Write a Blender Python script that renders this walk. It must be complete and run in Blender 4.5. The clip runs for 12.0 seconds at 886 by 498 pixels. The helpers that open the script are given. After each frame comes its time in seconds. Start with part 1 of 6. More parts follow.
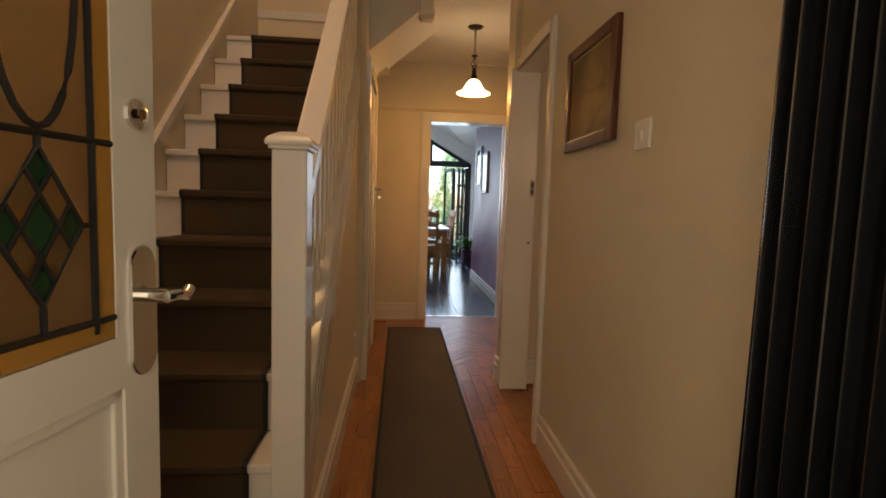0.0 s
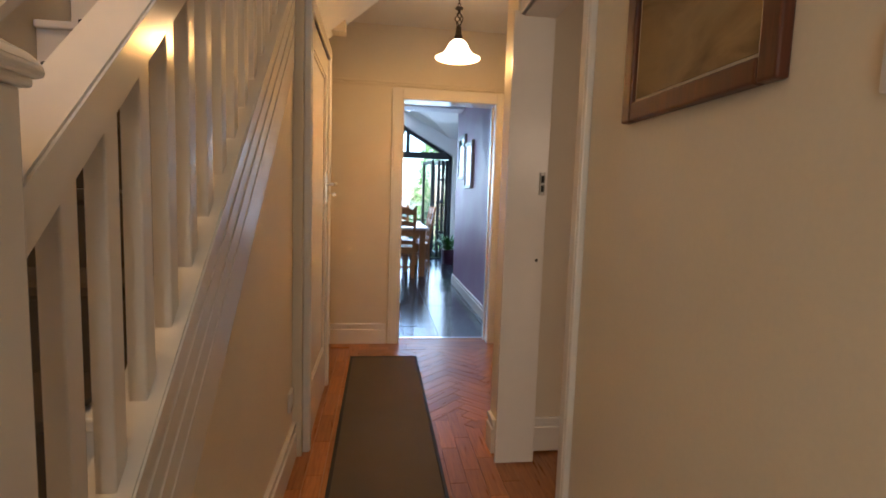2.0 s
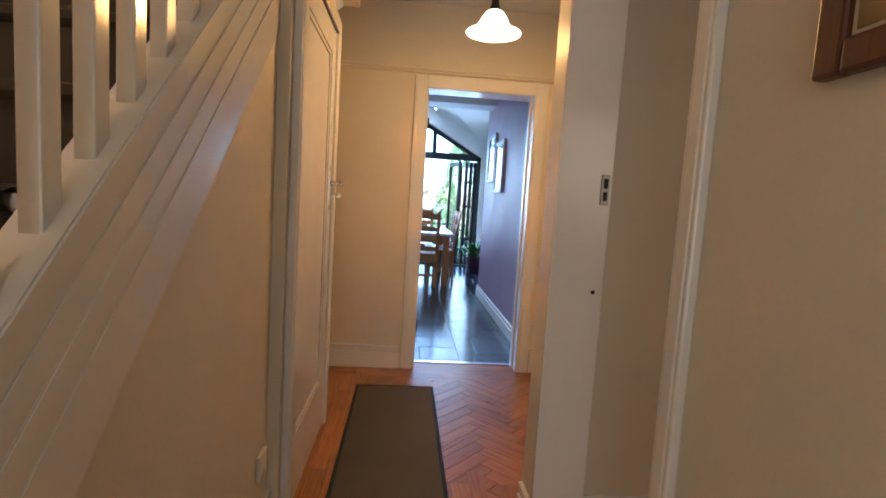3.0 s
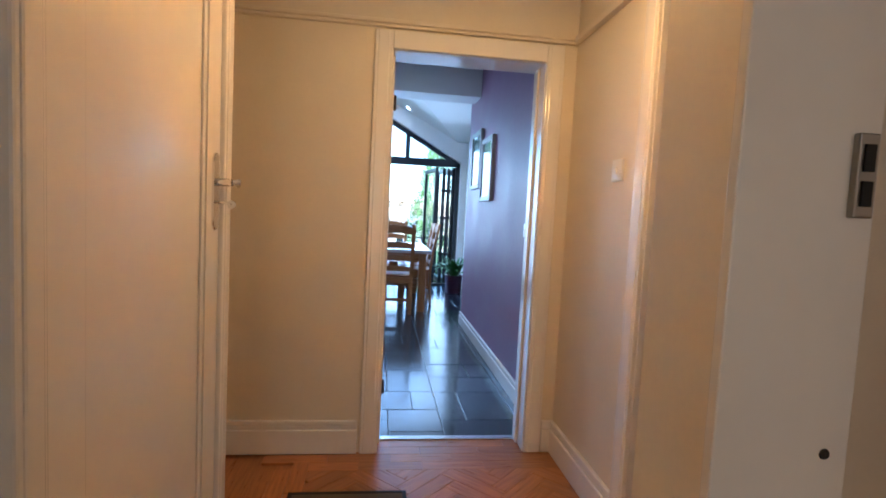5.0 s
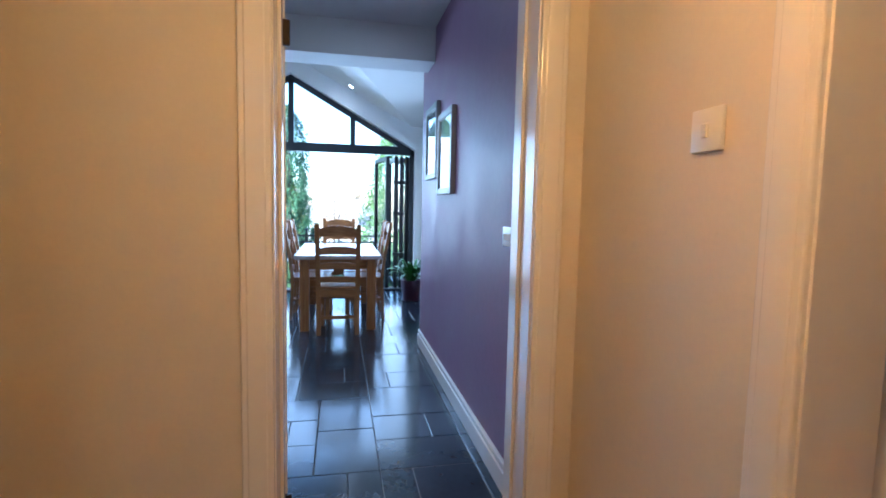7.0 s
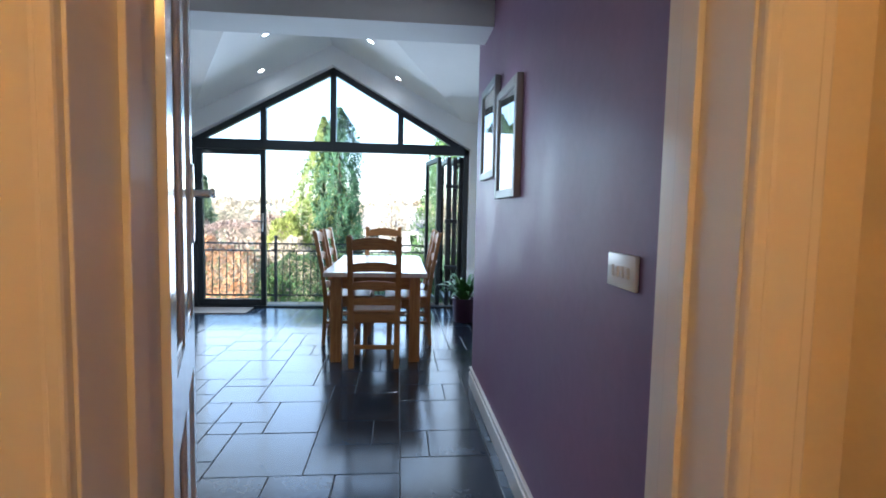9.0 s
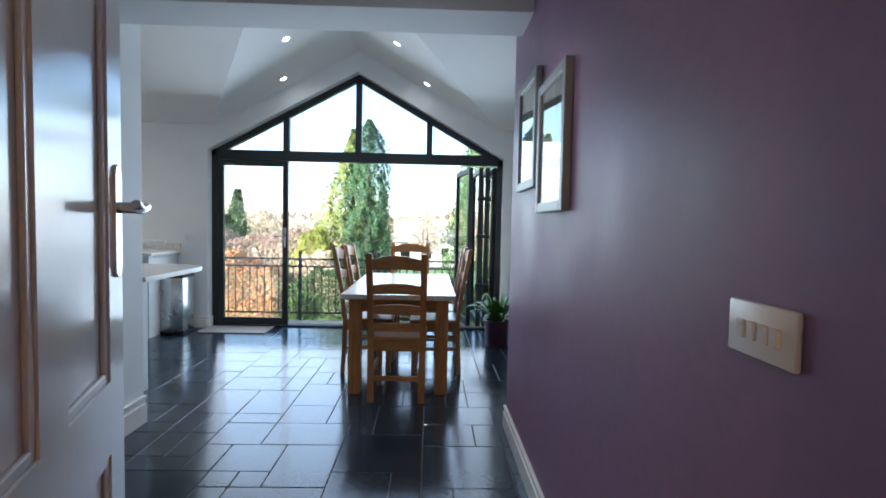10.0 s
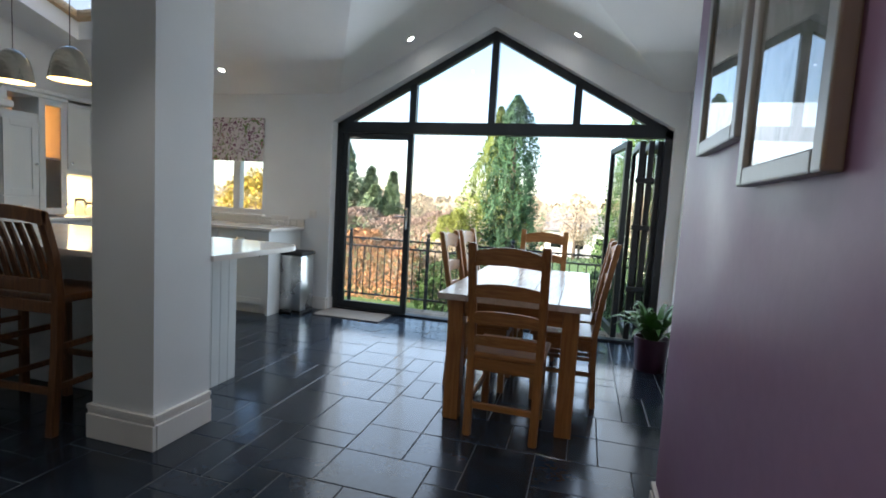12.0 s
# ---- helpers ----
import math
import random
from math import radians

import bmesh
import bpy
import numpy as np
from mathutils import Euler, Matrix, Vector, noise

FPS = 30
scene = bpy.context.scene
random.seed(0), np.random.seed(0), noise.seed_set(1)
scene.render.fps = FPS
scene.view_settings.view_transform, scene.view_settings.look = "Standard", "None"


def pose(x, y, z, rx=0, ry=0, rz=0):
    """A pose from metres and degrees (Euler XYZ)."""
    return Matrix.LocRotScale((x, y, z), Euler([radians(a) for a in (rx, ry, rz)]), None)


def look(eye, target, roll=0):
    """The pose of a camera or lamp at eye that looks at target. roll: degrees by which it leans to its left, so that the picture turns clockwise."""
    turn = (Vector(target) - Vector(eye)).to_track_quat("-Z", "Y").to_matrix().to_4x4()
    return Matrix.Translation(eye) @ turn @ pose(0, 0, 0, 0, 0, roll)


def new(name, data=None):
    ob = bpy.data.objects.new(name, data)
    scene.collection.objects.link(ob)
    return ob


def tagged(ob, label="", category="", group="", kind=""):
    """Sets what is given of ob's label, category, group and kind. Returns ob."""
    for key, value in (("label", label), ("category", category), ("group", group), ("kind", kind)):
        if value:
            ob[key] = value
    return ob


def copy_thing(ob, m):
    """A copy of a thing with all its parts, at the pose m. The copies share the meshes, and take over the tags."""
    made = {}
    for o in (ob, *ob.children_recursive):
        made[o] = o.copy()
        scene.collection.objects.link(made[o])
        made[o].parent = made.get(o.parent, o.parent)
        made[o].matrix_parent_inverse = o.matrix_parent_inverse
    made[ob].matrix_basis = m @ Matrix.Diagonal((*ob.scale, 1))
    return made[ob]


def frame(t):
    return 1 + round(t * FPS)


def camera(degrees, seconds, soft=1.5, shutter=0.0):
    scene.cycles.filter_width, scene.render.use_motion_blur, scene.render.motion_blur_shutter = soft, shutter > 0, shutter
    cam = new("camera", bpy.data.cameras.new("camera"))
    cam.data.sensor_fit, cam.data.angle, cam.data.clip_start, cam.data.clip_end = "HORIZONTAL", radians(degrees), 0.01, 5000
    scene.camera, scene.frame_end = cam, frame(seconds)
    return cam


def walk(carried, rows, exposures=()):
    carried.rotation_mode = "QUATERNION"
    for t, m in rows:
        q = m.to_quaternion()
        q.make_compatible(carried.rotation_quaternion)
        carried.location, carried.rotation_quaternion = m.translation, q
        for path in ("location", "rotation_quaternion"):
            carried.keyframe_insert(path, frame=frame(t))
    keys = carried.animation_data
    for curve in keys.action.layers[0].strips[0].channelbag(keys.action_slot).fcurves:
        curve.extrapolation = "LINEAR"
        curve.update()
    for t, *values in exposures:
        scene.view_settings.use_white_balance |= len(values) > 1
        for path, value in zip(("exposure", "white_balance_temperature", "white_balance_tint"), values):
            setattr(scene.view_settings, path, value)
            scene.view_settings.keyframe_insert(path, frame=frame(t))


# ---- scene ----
cam = camera(83.0, 12.0, soft=1.8)
PATH = [
    (0, (0.115, 0.058, 1.146), (0.29, 2.043, 0.971), 1.8),
    (0.5, (0.136, 0.22, 1.161), (0.399, 2.198, 1.027), 1.4),
    (1, (0.157, 0.457, 1.167), (0.471, 2.425, 1.006), 1.5),
    (1.5, (0.172, 0.694, 1.193), (0.492, 2.659, 1.006), 1.6),
    (2, (0.22, 0.97, 1.183), (0.475, 2.944, 0.986), 1.9),
    (2.5, (0.277, 1.242, 1.193), (0.435, 3.224, 0.98), 2.3),
    (3, (0.286, 1.509, 1.197), (0.441, 3.494, 1.007), 3.5),
    (5, (0.367, 2.561, 1.196), (0.615, 4.54, 1.055), 2.9),
    (5.5, (0.388, 2.805, 1.214), (0.714, 4.773, 1.069), 2.5),
    (6, (0.428, 3.072, 1.214), (0.803, 5.031, 1.063), 1.7),
    (6.5, (0.50, 3.318, 1.226), (0.908, 5.27, 1.06), 1.2),
    (8.5, (0.691, 4.246, 1.247), (0.988, 6.217, 1.08), 0.9),
    (9, (0.729, 4.428, 1.249), (0.909, 6.414, 1.1), 1.2),
    (9.5, (0.748, 4.647, 1.25), (0.862, 6.639, 1.117), 1.1),
    (10, (0.775, 4.862, 1.265), (0.827, 6.859, 1.165), 1.2),
    (10.5, (0.824, 5.103, 1.254), (0.748, 7.099, 1.151), 1.1),
    (11, (0.876, 5.349, 1.262), (0.641, 7.332, 1.147), 2.0),
    (11.5, (0.894, 5.559, 1.248), (0.516, 7.52, 1.137), 2.8),
    (12, (0.908, 5.763, 1.24), (0.369, 7.681, 1.063), 3.3),
]
EXPOSURES = [(0.0, 2.1, 6000, 10), (1.0, 2.35, 5600, 10), (2.5, 2.68, 4750, 8), (5.0, 2.66, 4450, 7), (6.7, 2.66, 4500, 7), (8.5, 2.38, 5150, 8), (10.0, 2.12, 5650, 8), (11.0, 1.96, 5900, 9), (12.0, 1.82, 6200, 10)]
walk(cam, [(t, look(eye, target, roll)) for t, eye, target, roll in PATH], EXPOSURES)

# ---- world and large lights ----
world = bpy.data.worlds.new("world")
scene.world = world
world.use_nodes = True
wn = world.node_tree
sky = wn.nodes.new("ShaderNodeTexSky")
sky.sky_type, sky.sun_disc = "NISHITA", False
sky.sun_elevation, sky.sun_rotation = radians(23), radians(229)
sky.dust_density, sky.air_density = 1.0, 1.0
wn.links.new(sky.outputs[0], wn.nodes["Background"].inputs[0])
wn.nodes["Background"].inputs[1].default_value = 0.15


def lamp(name, kind, m, energy, colour=(1, 1, 1), size=0.1, size_y=None):
    data = bpy.data.lights.new(name, kind)
    data.energy, data.color = energy, colour
    if kind == "AREA":
        data.shape, data.size, data.size_y = "RECTANGLE", size, size_y or size
    elif kind == "SUN":
        data.angle = size
    else:
        data.shadow_soft_size = size
    ob = new(name, data)
    ob.matrix_world = m
    return ob


lamp("sun", "SUN", look((-6, -5.2, 3.9), (0, 0, 0.5)), 5.0, (1.0, 0.90, 0.75), radians(0.5))
lamp("garden_opening_sky", "AREA", look((-0.1, 10.50, 1.2), (-0.1, 5.0, -0.25)), 13.5, (0.80, 0.90, 1.0), 3.2, 2.0)
lamp("hall_pendant_bulb", "POINT", pose(0.655, 3.95, 1.977), 3.2, (1.0, 0.45, 0.09), 0.04)
lamp("front_door_sky", "AREA", look((0.03, -0.18, 1.3), (0.25, 3.0, 1.0)), 1.9, (1.0, 0.77, 0.47), 0.75, 1.8)
# unseen warm fill added high over the stairs; no fixture is built
lamp("stairwell_fill", "POINT", pose(-0.55, 1.3, 3.7), 6, (1.0, 0.56, 0.23), 0.1)

# ---- materials ----
def mat(name, colour, rough=0.5, metal=0.0, var=0.06, scale=3.0, fine=45.0, bump=0.05, depth=0.002, gloss_var=0.08, coat=0.0, spec=0.5, each=0.0):
    m = bpy.data.materials.new(name)
    m.use_nodes = True
    nt = m.node_tree
    b = nt.nodes["Principled BSDF"]
    tc = nt.nodes.new("ShaderNodeTexCoord")

    def noise_node(sc, detail=4.0):
        n = nt.nodes.new("ShaderNodeTexNoise")
        n.inputs["Scale"].default_value, n.inputs["Detail"].default_value = sc, detail
        nt.links.new(tc.outputs["Object"], n.inputs["Vector"])
        return n

    big, small = noise_node(scale), noise_node(fine)
    add = nt.nodes.new("ShaderNodeMath")
    add.operation = "MULTIPLY_ADD"
    nt.links.new(small.outputs["Fac"], add.inputs[0])
    add.inputs[1].default_value = 0.45
    nt.links.new(big.outputs["Fac"], add.inputs[2])
    ramp = nt.nodes.new("ShaderNodeMapRange")
    ramp.inputs["From Min"].default_value, ramp.inputs["From Max"].default_value = 0.4, 1.05
    ramp.inputs["To Min"].default_value, ramp.inputs["To Max"].default_value = 1 - var * 1.6, 1 + var * 1.6
    nt.links.new(add.outputs[0], ramp.inputs["Value"])
    value = ramp.outputs[0]
    if each:
        info = nt.nodes.new("ShaderNodeObjectInfo")
        er = nt.nodes.new("ShaderNodeMapRange")
        er.inputs["To Min"].default_value, er.inputs["To Max"].default_value = 1 - each, 1 + each
        nt.links.new(info.outputs["Random"], er.inputs["Value"])
        mul = nt.nodes.new("ShaderNodeMath")
        mul.operation = "MULTIPLY"
        nt.links.new(value, mul.inputs[0])
        nt.links.new(er.outputs[0], mul.inputs[1])
        value = mul.outputs[0]
    mixc = nt.nodes.new("ShaderNodeVectorMath")
    mixc.operation = "SCALE"
    mixc.inputs[0].default_value = colour
    nt.links.new(value, mixc.inputs["Scale"])
    nt.links.new(mixc.outputs[0], b.inputs["Base Color"])
    rr = nt.nodes.new("ShaderNodeMapRange")
    rr.inputs["To Min"].default_value, rr.inputs["To Max"].default_value = max(0.02, rough - gloss_var), min(1, rough + gloss_var)
    nt.links.new(big.outputs["Fac"], rr.inputs["Value"])
    nt.links.new(rr.outputs[0], b.inputs["Roughness"])
    b.inputs["Metallic"].default_value = metal
    b.inputs["Specular IOR Level"].default_value = spec
    b.inputs["Coat Weight"].default_value = coat
    b.inputs["Coat Roughness"].default_value = 0.15
    if bump:
        bn = nt.nodes.new("ShaderNodeBump")
        bn.inputs["Strength"].default_value, bn.inputs["Distance"].default_value = bump, depth
        nt.links.new(add.outputs[0], bn.inputs["Height"])
        nt.links.new(bn.outputs[0], b.inputs["Normal"])
    return m


def wood(name, light, dark, axis=2, rough=0.35, stretch=14.0, size=6.0, coat=0.0, each=0.0, bump=0.15):
    m = bpy.data.materials.new(name)
    m.use_nodes = True
    nt = m.node_tree
    b = nt.nodes["Principled BSDF"]
    tc = nt.nodes.new("ShaderNodeTexCoord")
    mp = nt.nodes.new("ShaderNodeMapping")
    sc = [stretch] * 3
    sc[axis] = 1.0
    mp.inputs["Scale"].default_value = sc
    nt.links.new(tc.outputs["Object"], mp.inputs["Vector"])
    n = nt.nodes.new("ShaderNodeTexNoise")
    n.inputs["Scale"].default_value, n.inputs["Detail"].default_value, n.inputs["Distortion"].default_value = size, 6.0, 0.6
    if each:
        info = nt.nodes.new("ShaderNodeObjectInfo")
        n.noise_dimensions = "4D"
        sh = nt.nodes.new("ShaderNodeMath")
        sh.operation = "MULTIPLY"
        sh.inputs[1].default_value = 40.0
        nt.links.new(info.outputs["Random"], sh.inputs[0])
        nt.links.new(sh.outputs[0], n.inputs["W"])
    nt.links.new(mp.outputs[0], n.inputs["Vector"])
    cr = nt.nodes.new("ShaderNodeValToRGB")
    cr.color_ramp.elements[0].position, cr.color_ramp.elements[1].position = 0.3, 0.7
    cr.color_ramp.elements[0].color, cr.color_ramp.elements[1].color = (*dark, 1), (*light, 1)
    nt.links.new(n.outputs["Fac"], cr.inputs["Fac"])
    col = cr.outputs[0]
    if each:
        er = nt.nodes.new("ShaderNodeMapRange")
        er.inputs["To Min"].default_value, er.inputs["To Max"].default_value = 1 - each, 1 + each
        nt.links.new(info.outputs["Random"], er.inputs["Value"])
        vm = nt.nodes.new("ShaderNodeVectorMath")
        vm.operation = "SCALE"
        nt.links.new(col, vm.inputs[0])
        nt.links.new(er.outputs[0], vm.inputs["Scale"])
        col = vm.outputs[0]
    nt.links.new(col, b.inputs["Base Color"])
    rr = nt.nodes.new("ShaderNodeMapRange")
    rr.inputs["To Min"].default_value, rr.inputs["To Max"].default_value = max(0.05, rough - 0.1), rough + 0.12
    nt.links.new(n.outputs["Fac"], rr.inputs["Value"])
    nt.links.new(rr.outputs[0], b.inputs["Roughness"])
    b.inputs["Coat Weight"].default_value = coat
    bn = nt.nodes.new("ShaderNodeBump")
    bn.inputs["Strength"].default_value, bn.inputs["Distance"].default_value = bump, 0.002
    nt.links.new(n.outputs["Fac"], bn.inputs["Height"])
    nt.links.new(bn.outputs[0], b.inputs["Normal"])
    return m


def glow(name, colour, strength):
    m = bpy.data.materials.new(name)
    m.use_nodes = True
    b = m.node_tree.nodes["Principled BSDF"]
    b.inputs["Base Color"].default_value = (*colour, 1)
    b.inputs["Emission Color"].default_value = (*colour, 1)
    b.inputs["Emission Strength"].default_value = strength
    return m


def glass(name, colour=(1, 1, 1), rough=0.0):
    m = bpy.data.materials.new(name)
    m.use_nodes = True
    b = m.node_tree.nodes["Principled BSDF"]
    b.inputs["Base Color"].default_value = (*colour, 1)
    b.inputs["Transmission Weight"].default_value = 1.0
    b.inputs["Roughness"].default_value = rough
    b.inputs["IOR"].default_value = 1.45
    return m


M_CREAM = mat("cream_wall_paint", (0.72, 0.65, 0.52), 0.55, var=0.03, fine=90, bump=0.08)
M_GLOSS = mat("white_gloss_paint", (0.80, 0.77, 0.73), 0.17, var=0.02, bump=0.06, fine=25)
M_WHITE = mat("white_wall_paint", (0.76, 0.77, 0.77), 0.6, var=0.02, fine=90, bump=0.06)
M_CEIL = mat("white_ceiling_paint", (0.78, 0.78, 0.77), 0.7, var=0.02, fine=60, bump=0.05)
M_PURPLE = mat("mauve_wall_paint", (0.27, 0.165, 0.265), 0.46, spec=0.22, var=0.08, fine=22, bump=0.2, depth=0.005, gloss_var=0.2)
M_SLATE = mat("dark_slate_tile", (0.020, 0.029, 0.044), 0.16, spec=0.42, var=0.2, scale=4, fine=30, bump=0.16, depth=0.003, gloss_var=0.06, each=0.25)
M_GROUT = mat("grey_grout", (0.13, 0.135, 0.14), 0.8, var=0.15)
M_PARQUET = wood("honey_parquet", (0.45, 0.19, 0.045), (0.27, 0.10, 0.022), 1, 0.3, each=0.2)
M_OAK = wood("honey_oak", (0.41, 0.205, 0.07), (0.25, 0.105, 0.032), 2, 0.32)
M_OAK_X = wood("honey_oak_across", (0.41, 0.205, 0.07), (0.25, 0.105, 0.032), 0, 0.32)
M_RUNNER = mat("brown_ribbed_runner", (0.105, 0.085, 0.062), 0.95, var=0.12, scale=2, fine=260, bump=0.5, depth=0.003)
M_BLACK = mat("black_edging", (0.012, 0.012, 0.013), 0.7, var=0.1)
M_STAIR = mat("dark_brown_stair_carpet", (0.066, 0.044, 0.023), 0.95, var=0.15, scale=3, fine=300, bump=0.5, depth=0.003)
M_FRAME = mat("dark_grey_aluminium", (0.012, 0.016, 0.020), 0.38, var=0.1, bump=0.02)
M_CHROME = mat("polished_chrome", (0.75, 0.74, 0.72), 0.14, metal=1.0, var=0.02, bump=0.0)
M_GLASS = glass("clear_glass")
M_BRICK = mat("buff_paving", (0.36, 0.30, 0.22), 0.8, var=0.25, fine=30, bump=0.4, each=0.2)
M_GRASS = mat("lawn_green", (0.085, 0.15, 0.035), 0.9, var=0.3, scale=1.5, fine=60, bump=0.6, depth=0.02)

# ---- mesh helpers ----
def box(bm, x0, y0, z0, x1, y1, z1, bevel=0.0, m=None):
    mm = Matrix.Translation(((x0 + x1) / 2, (y0 + y1) / 2, (z0 + z1) / 2)) @ Matrix.Diagonal((abs(x1 - x0), abs(y1 - y0), abs(z1 - z0), 1))
    if m is not None:
        mm = m @ mm
    r = bmesh.ops.create_cube(bm, size=1.0, matrix=mm)
    if bevel:
        edges = list({e for v in r["verts"] for e in v.link_edges})
        bmesh.ops.bevel(bm, geom=edges, offset=bevel, segments=2, affect="EDGES", profile=0.5)
    return bm


def prism(bm, pts, z0, z1, m=None):
    """A polygon in x and y pulled up from z0 to z1."""
    lo = [bm.verts.new((x, y, z0)) for x, y in pts]
    hi = [bm.verts.new((x, y, z1)) for x, y in pts]
    n = len(pts)
    fs = [bm.faces.new(lo[::-1]), bm.faces.new(hi)]
    fs += [bm.faces.new((lo[i], lo[(i + 1) % n], hi[(i + 1) % n], hi[i])) for i in range(n)]
    if m is not None:
        bmesh.ops.transform(bm, matrix=m, verts=lo + hi)
    return bm


def lathe(bm, profile, seg=24, m=None, close=False):
    """Turn a profile of (radius, z) round the z axis."""
    rings = []
    for r, z in profile:
        rings.append([bm.verts.new((r * math.cos(2 * math.pi * i / seg), r * math.sin(2 * math.pi * i / seg), z)) for i in range(seg)])
    for a, b in zip(rings, rings[1:]):
        for i in range(seg):
            j = (i + 1) % seg
            bm.faces.new((a[i], a[j], b[j], b[i]))
    if close:
        bm.faces.new(rings[0][::-1])
        bm.faces.new(rings[-1])
    if m is not None:
        bmesh.ops.transform(bm, matrix=m, verts=[v for r in rings for v in r])
    return bm


def tube(bm, pts, radius, seg=8, closed=False):
    """A round bar along a line of points."""
    pts = [Vector(p) for p in pts]
    rings = []
    for i, p in enumerate(pts):
        a = pts[i - 1] if i or closed else pts[0]
        b = pts[(i + 1) % len(pts)] if i + 1 < len(pts) or closed else pts[-1]
        d = (b - a).normalized()
        u = d.cross(Vector((0, 0, 1)) if abs(d.z) < 0.95 else Vector((1, 0, 0))).normalized()
        v = d.cross(u)
        rings.append([bm.verts.new(p + radius * (math.cos(2 * math.pi * k / seg) * u + math.sin(2 * math.pi * k / seg) * v)) for k in range(seg)])
    pairs = list(zip(rings, rings[1:])) + ([(rings[-1], rings[0])] if closed else [])
    for a, b in pairs:
        for k in range(seg):
            j = (k + 1) % seg
            bm.faces.new((a[k], a[j], b[j], b[k]))
    if not closed:
        bm.faces.new(rings[0][::-1])
        bm.faces.new(rings[-1])
    return bm


def finish(name, bm, material, smooth=False):
    bmesh.ops.recalc_face_normals(bm, faces=bm.faces)
    me = bpy.data.meshes.new(name)
    bm.to_mesh(me)
    bm.free()
    me.materials.append(material)
    if smooth:
        for p in me.polygons:
            p.use_smooth = True
        me.set_sharp_from_angle(angle=radians(35))
    return me


def part(name, bm, material, parent, label="", smooth=False):
    ob = new(name, finish(name, bm, material, smooth))
    ob.parent = parent
    if label:
        ob["label"] = label
    return ob


def thing(name, m, label, category, group=""):
    ob = new(name)
    ob.empty_display_size = 0.1
    ob.matrix_world = m
    return tagged(ob, label, category, group)


def solo(name, bm, material, label, category, m=None, group="", smooth=False):
    ob = new(name, finish(name, bm, material, smooth))
    if m is not None:
        ob.matrix_world = m
    return tagged(ob, label, category, group)


def structure(name, bm, material, label="", smooth=False):
    return tagged(new(name, finish(name, bm, material, smooth)), label or name.replace("_", " "), name.split("_")[0], kind="structure")


def nb():
    return bmesh.new()


def boxes(*rows, bevel=0.0):
    bm = bmesh.new()
    for r in rows:
        box(bm, *r, bevel=bevel)
    return bm


# ---- the plan ----
HALL_R, FRONT = 0.81, 0.12
END_Y, END_T = 4.985, 0.18
CEIL_H, CEIL_K = 2.50, 2.59
PUR_X, PUR_Y = 1.275, 7.95
GAB_Y = 10.72

# hall walls
structure("wall_hall_right", boxes((HALL_R, 0.04, 0, 0.93, 2.38, CEIL_H), (HALL_R, 2.38, 1.97, 0.93, 3.10, CEIL_H), (0.78, 3.10, 0, 0.93, 3.285, CEIL_H)), M_CREAM, "cream painted hall wall")
structure("wall_alcove", boxes((1.285, 4.22, 0, 1.43, END_Y, CEIL_H), (1.285, 3.30, 1.985, 1.43, 4.22, CEIL_H), (1.285, 3.25, 0, 1.43, 3.365, 1.985)), M_CREAM, "cream painted wall beside a doorway")
structure("wall_end", boxes((-0.9, END_Y, 0, 0.375, END_Y + END_T, CEIL_H), (0.375, END_Y, 1.96, 1.148, END_Y + END_T, CEIL_H), (1.148, END_Y, 0, 1.39, END_Y + END_T, CEIL_H)), M_CREAM, "cream painted wall round a doorway")
# unseen closed porch, added so that no sun enters by the front door
structure("wall_porch", boxes((-0.85, -1.7, -0.02, -0.75, -0.2, 2.45), (0.85, -1.7, -0.02, 0.95, -0.2, 2.45), (-0.75, -1.7, -0.02, 0.85, -1.6, 2.45)), M_WHITE, "white wall of an unseen porch added to keep the sun out").location.y = FRONT
structure("ceiling_porch", boxes((-0.85, -1.7, 2.45, 0.95, -0.2, 2.55)), M_CEIL, "white ceiling of the added unseen porch").location.y = FRONT
structure("floor_porch", boxes((-0.75, -1.6, -0.12, 0.85, -0.2, -0.02)), M_GROUT, "dark floor of the added unseen porch").location.y = FRONT
structure("wall_front", boxes((-1.1, -0.2, 0, -0.42, -0.08, 4.2), (0.47, -0.2, 0, 0.93, -0.08, CEIL_H), (-0.42, -0.2, 2.03, 0.47, -0.08, CEIL_H)), M_CREAM, "cream painted front wall").location.y = FRONT
structure("wall_stair", boxes((-1.1, -0.08, 0, -0.98, 5.1, 4.2)), M_CREAM, "cream painted stairwell wall")
structure("wall_landing", boxes((-0.98, 3.95, 2.145, 0.0, 4.05, 4.2), (-0.17, -0.08, CEIL_H + 0.06, -0.11, 3.95, 4.2), (-0.98, -0.2, 4.2, -0.1, 4.05, 4.26)), M_CREAM, "cream painted landing wall").location.y = FRONT
structure("floor_hall", boxes((-1.1, -0.2, -0.1, 0.93, END_Y + END_T - 0.02, -0.012), (0.93, 3.25, -0.1, 1.39, END_Y + END_T - 0.02, -0.012)), M_PARQUET, "honey coloured wood block floor")
structure("ceiling_hall", boxes((-0.15, -0.2, CEIL_H, 1.39, END_Y, CEIL_H + 0.06), (-1.1, 4.05, CEIL_H, -0.15, END_Y, CEIL_H + 0.06)), M_CEIL, "white hall ceiling")

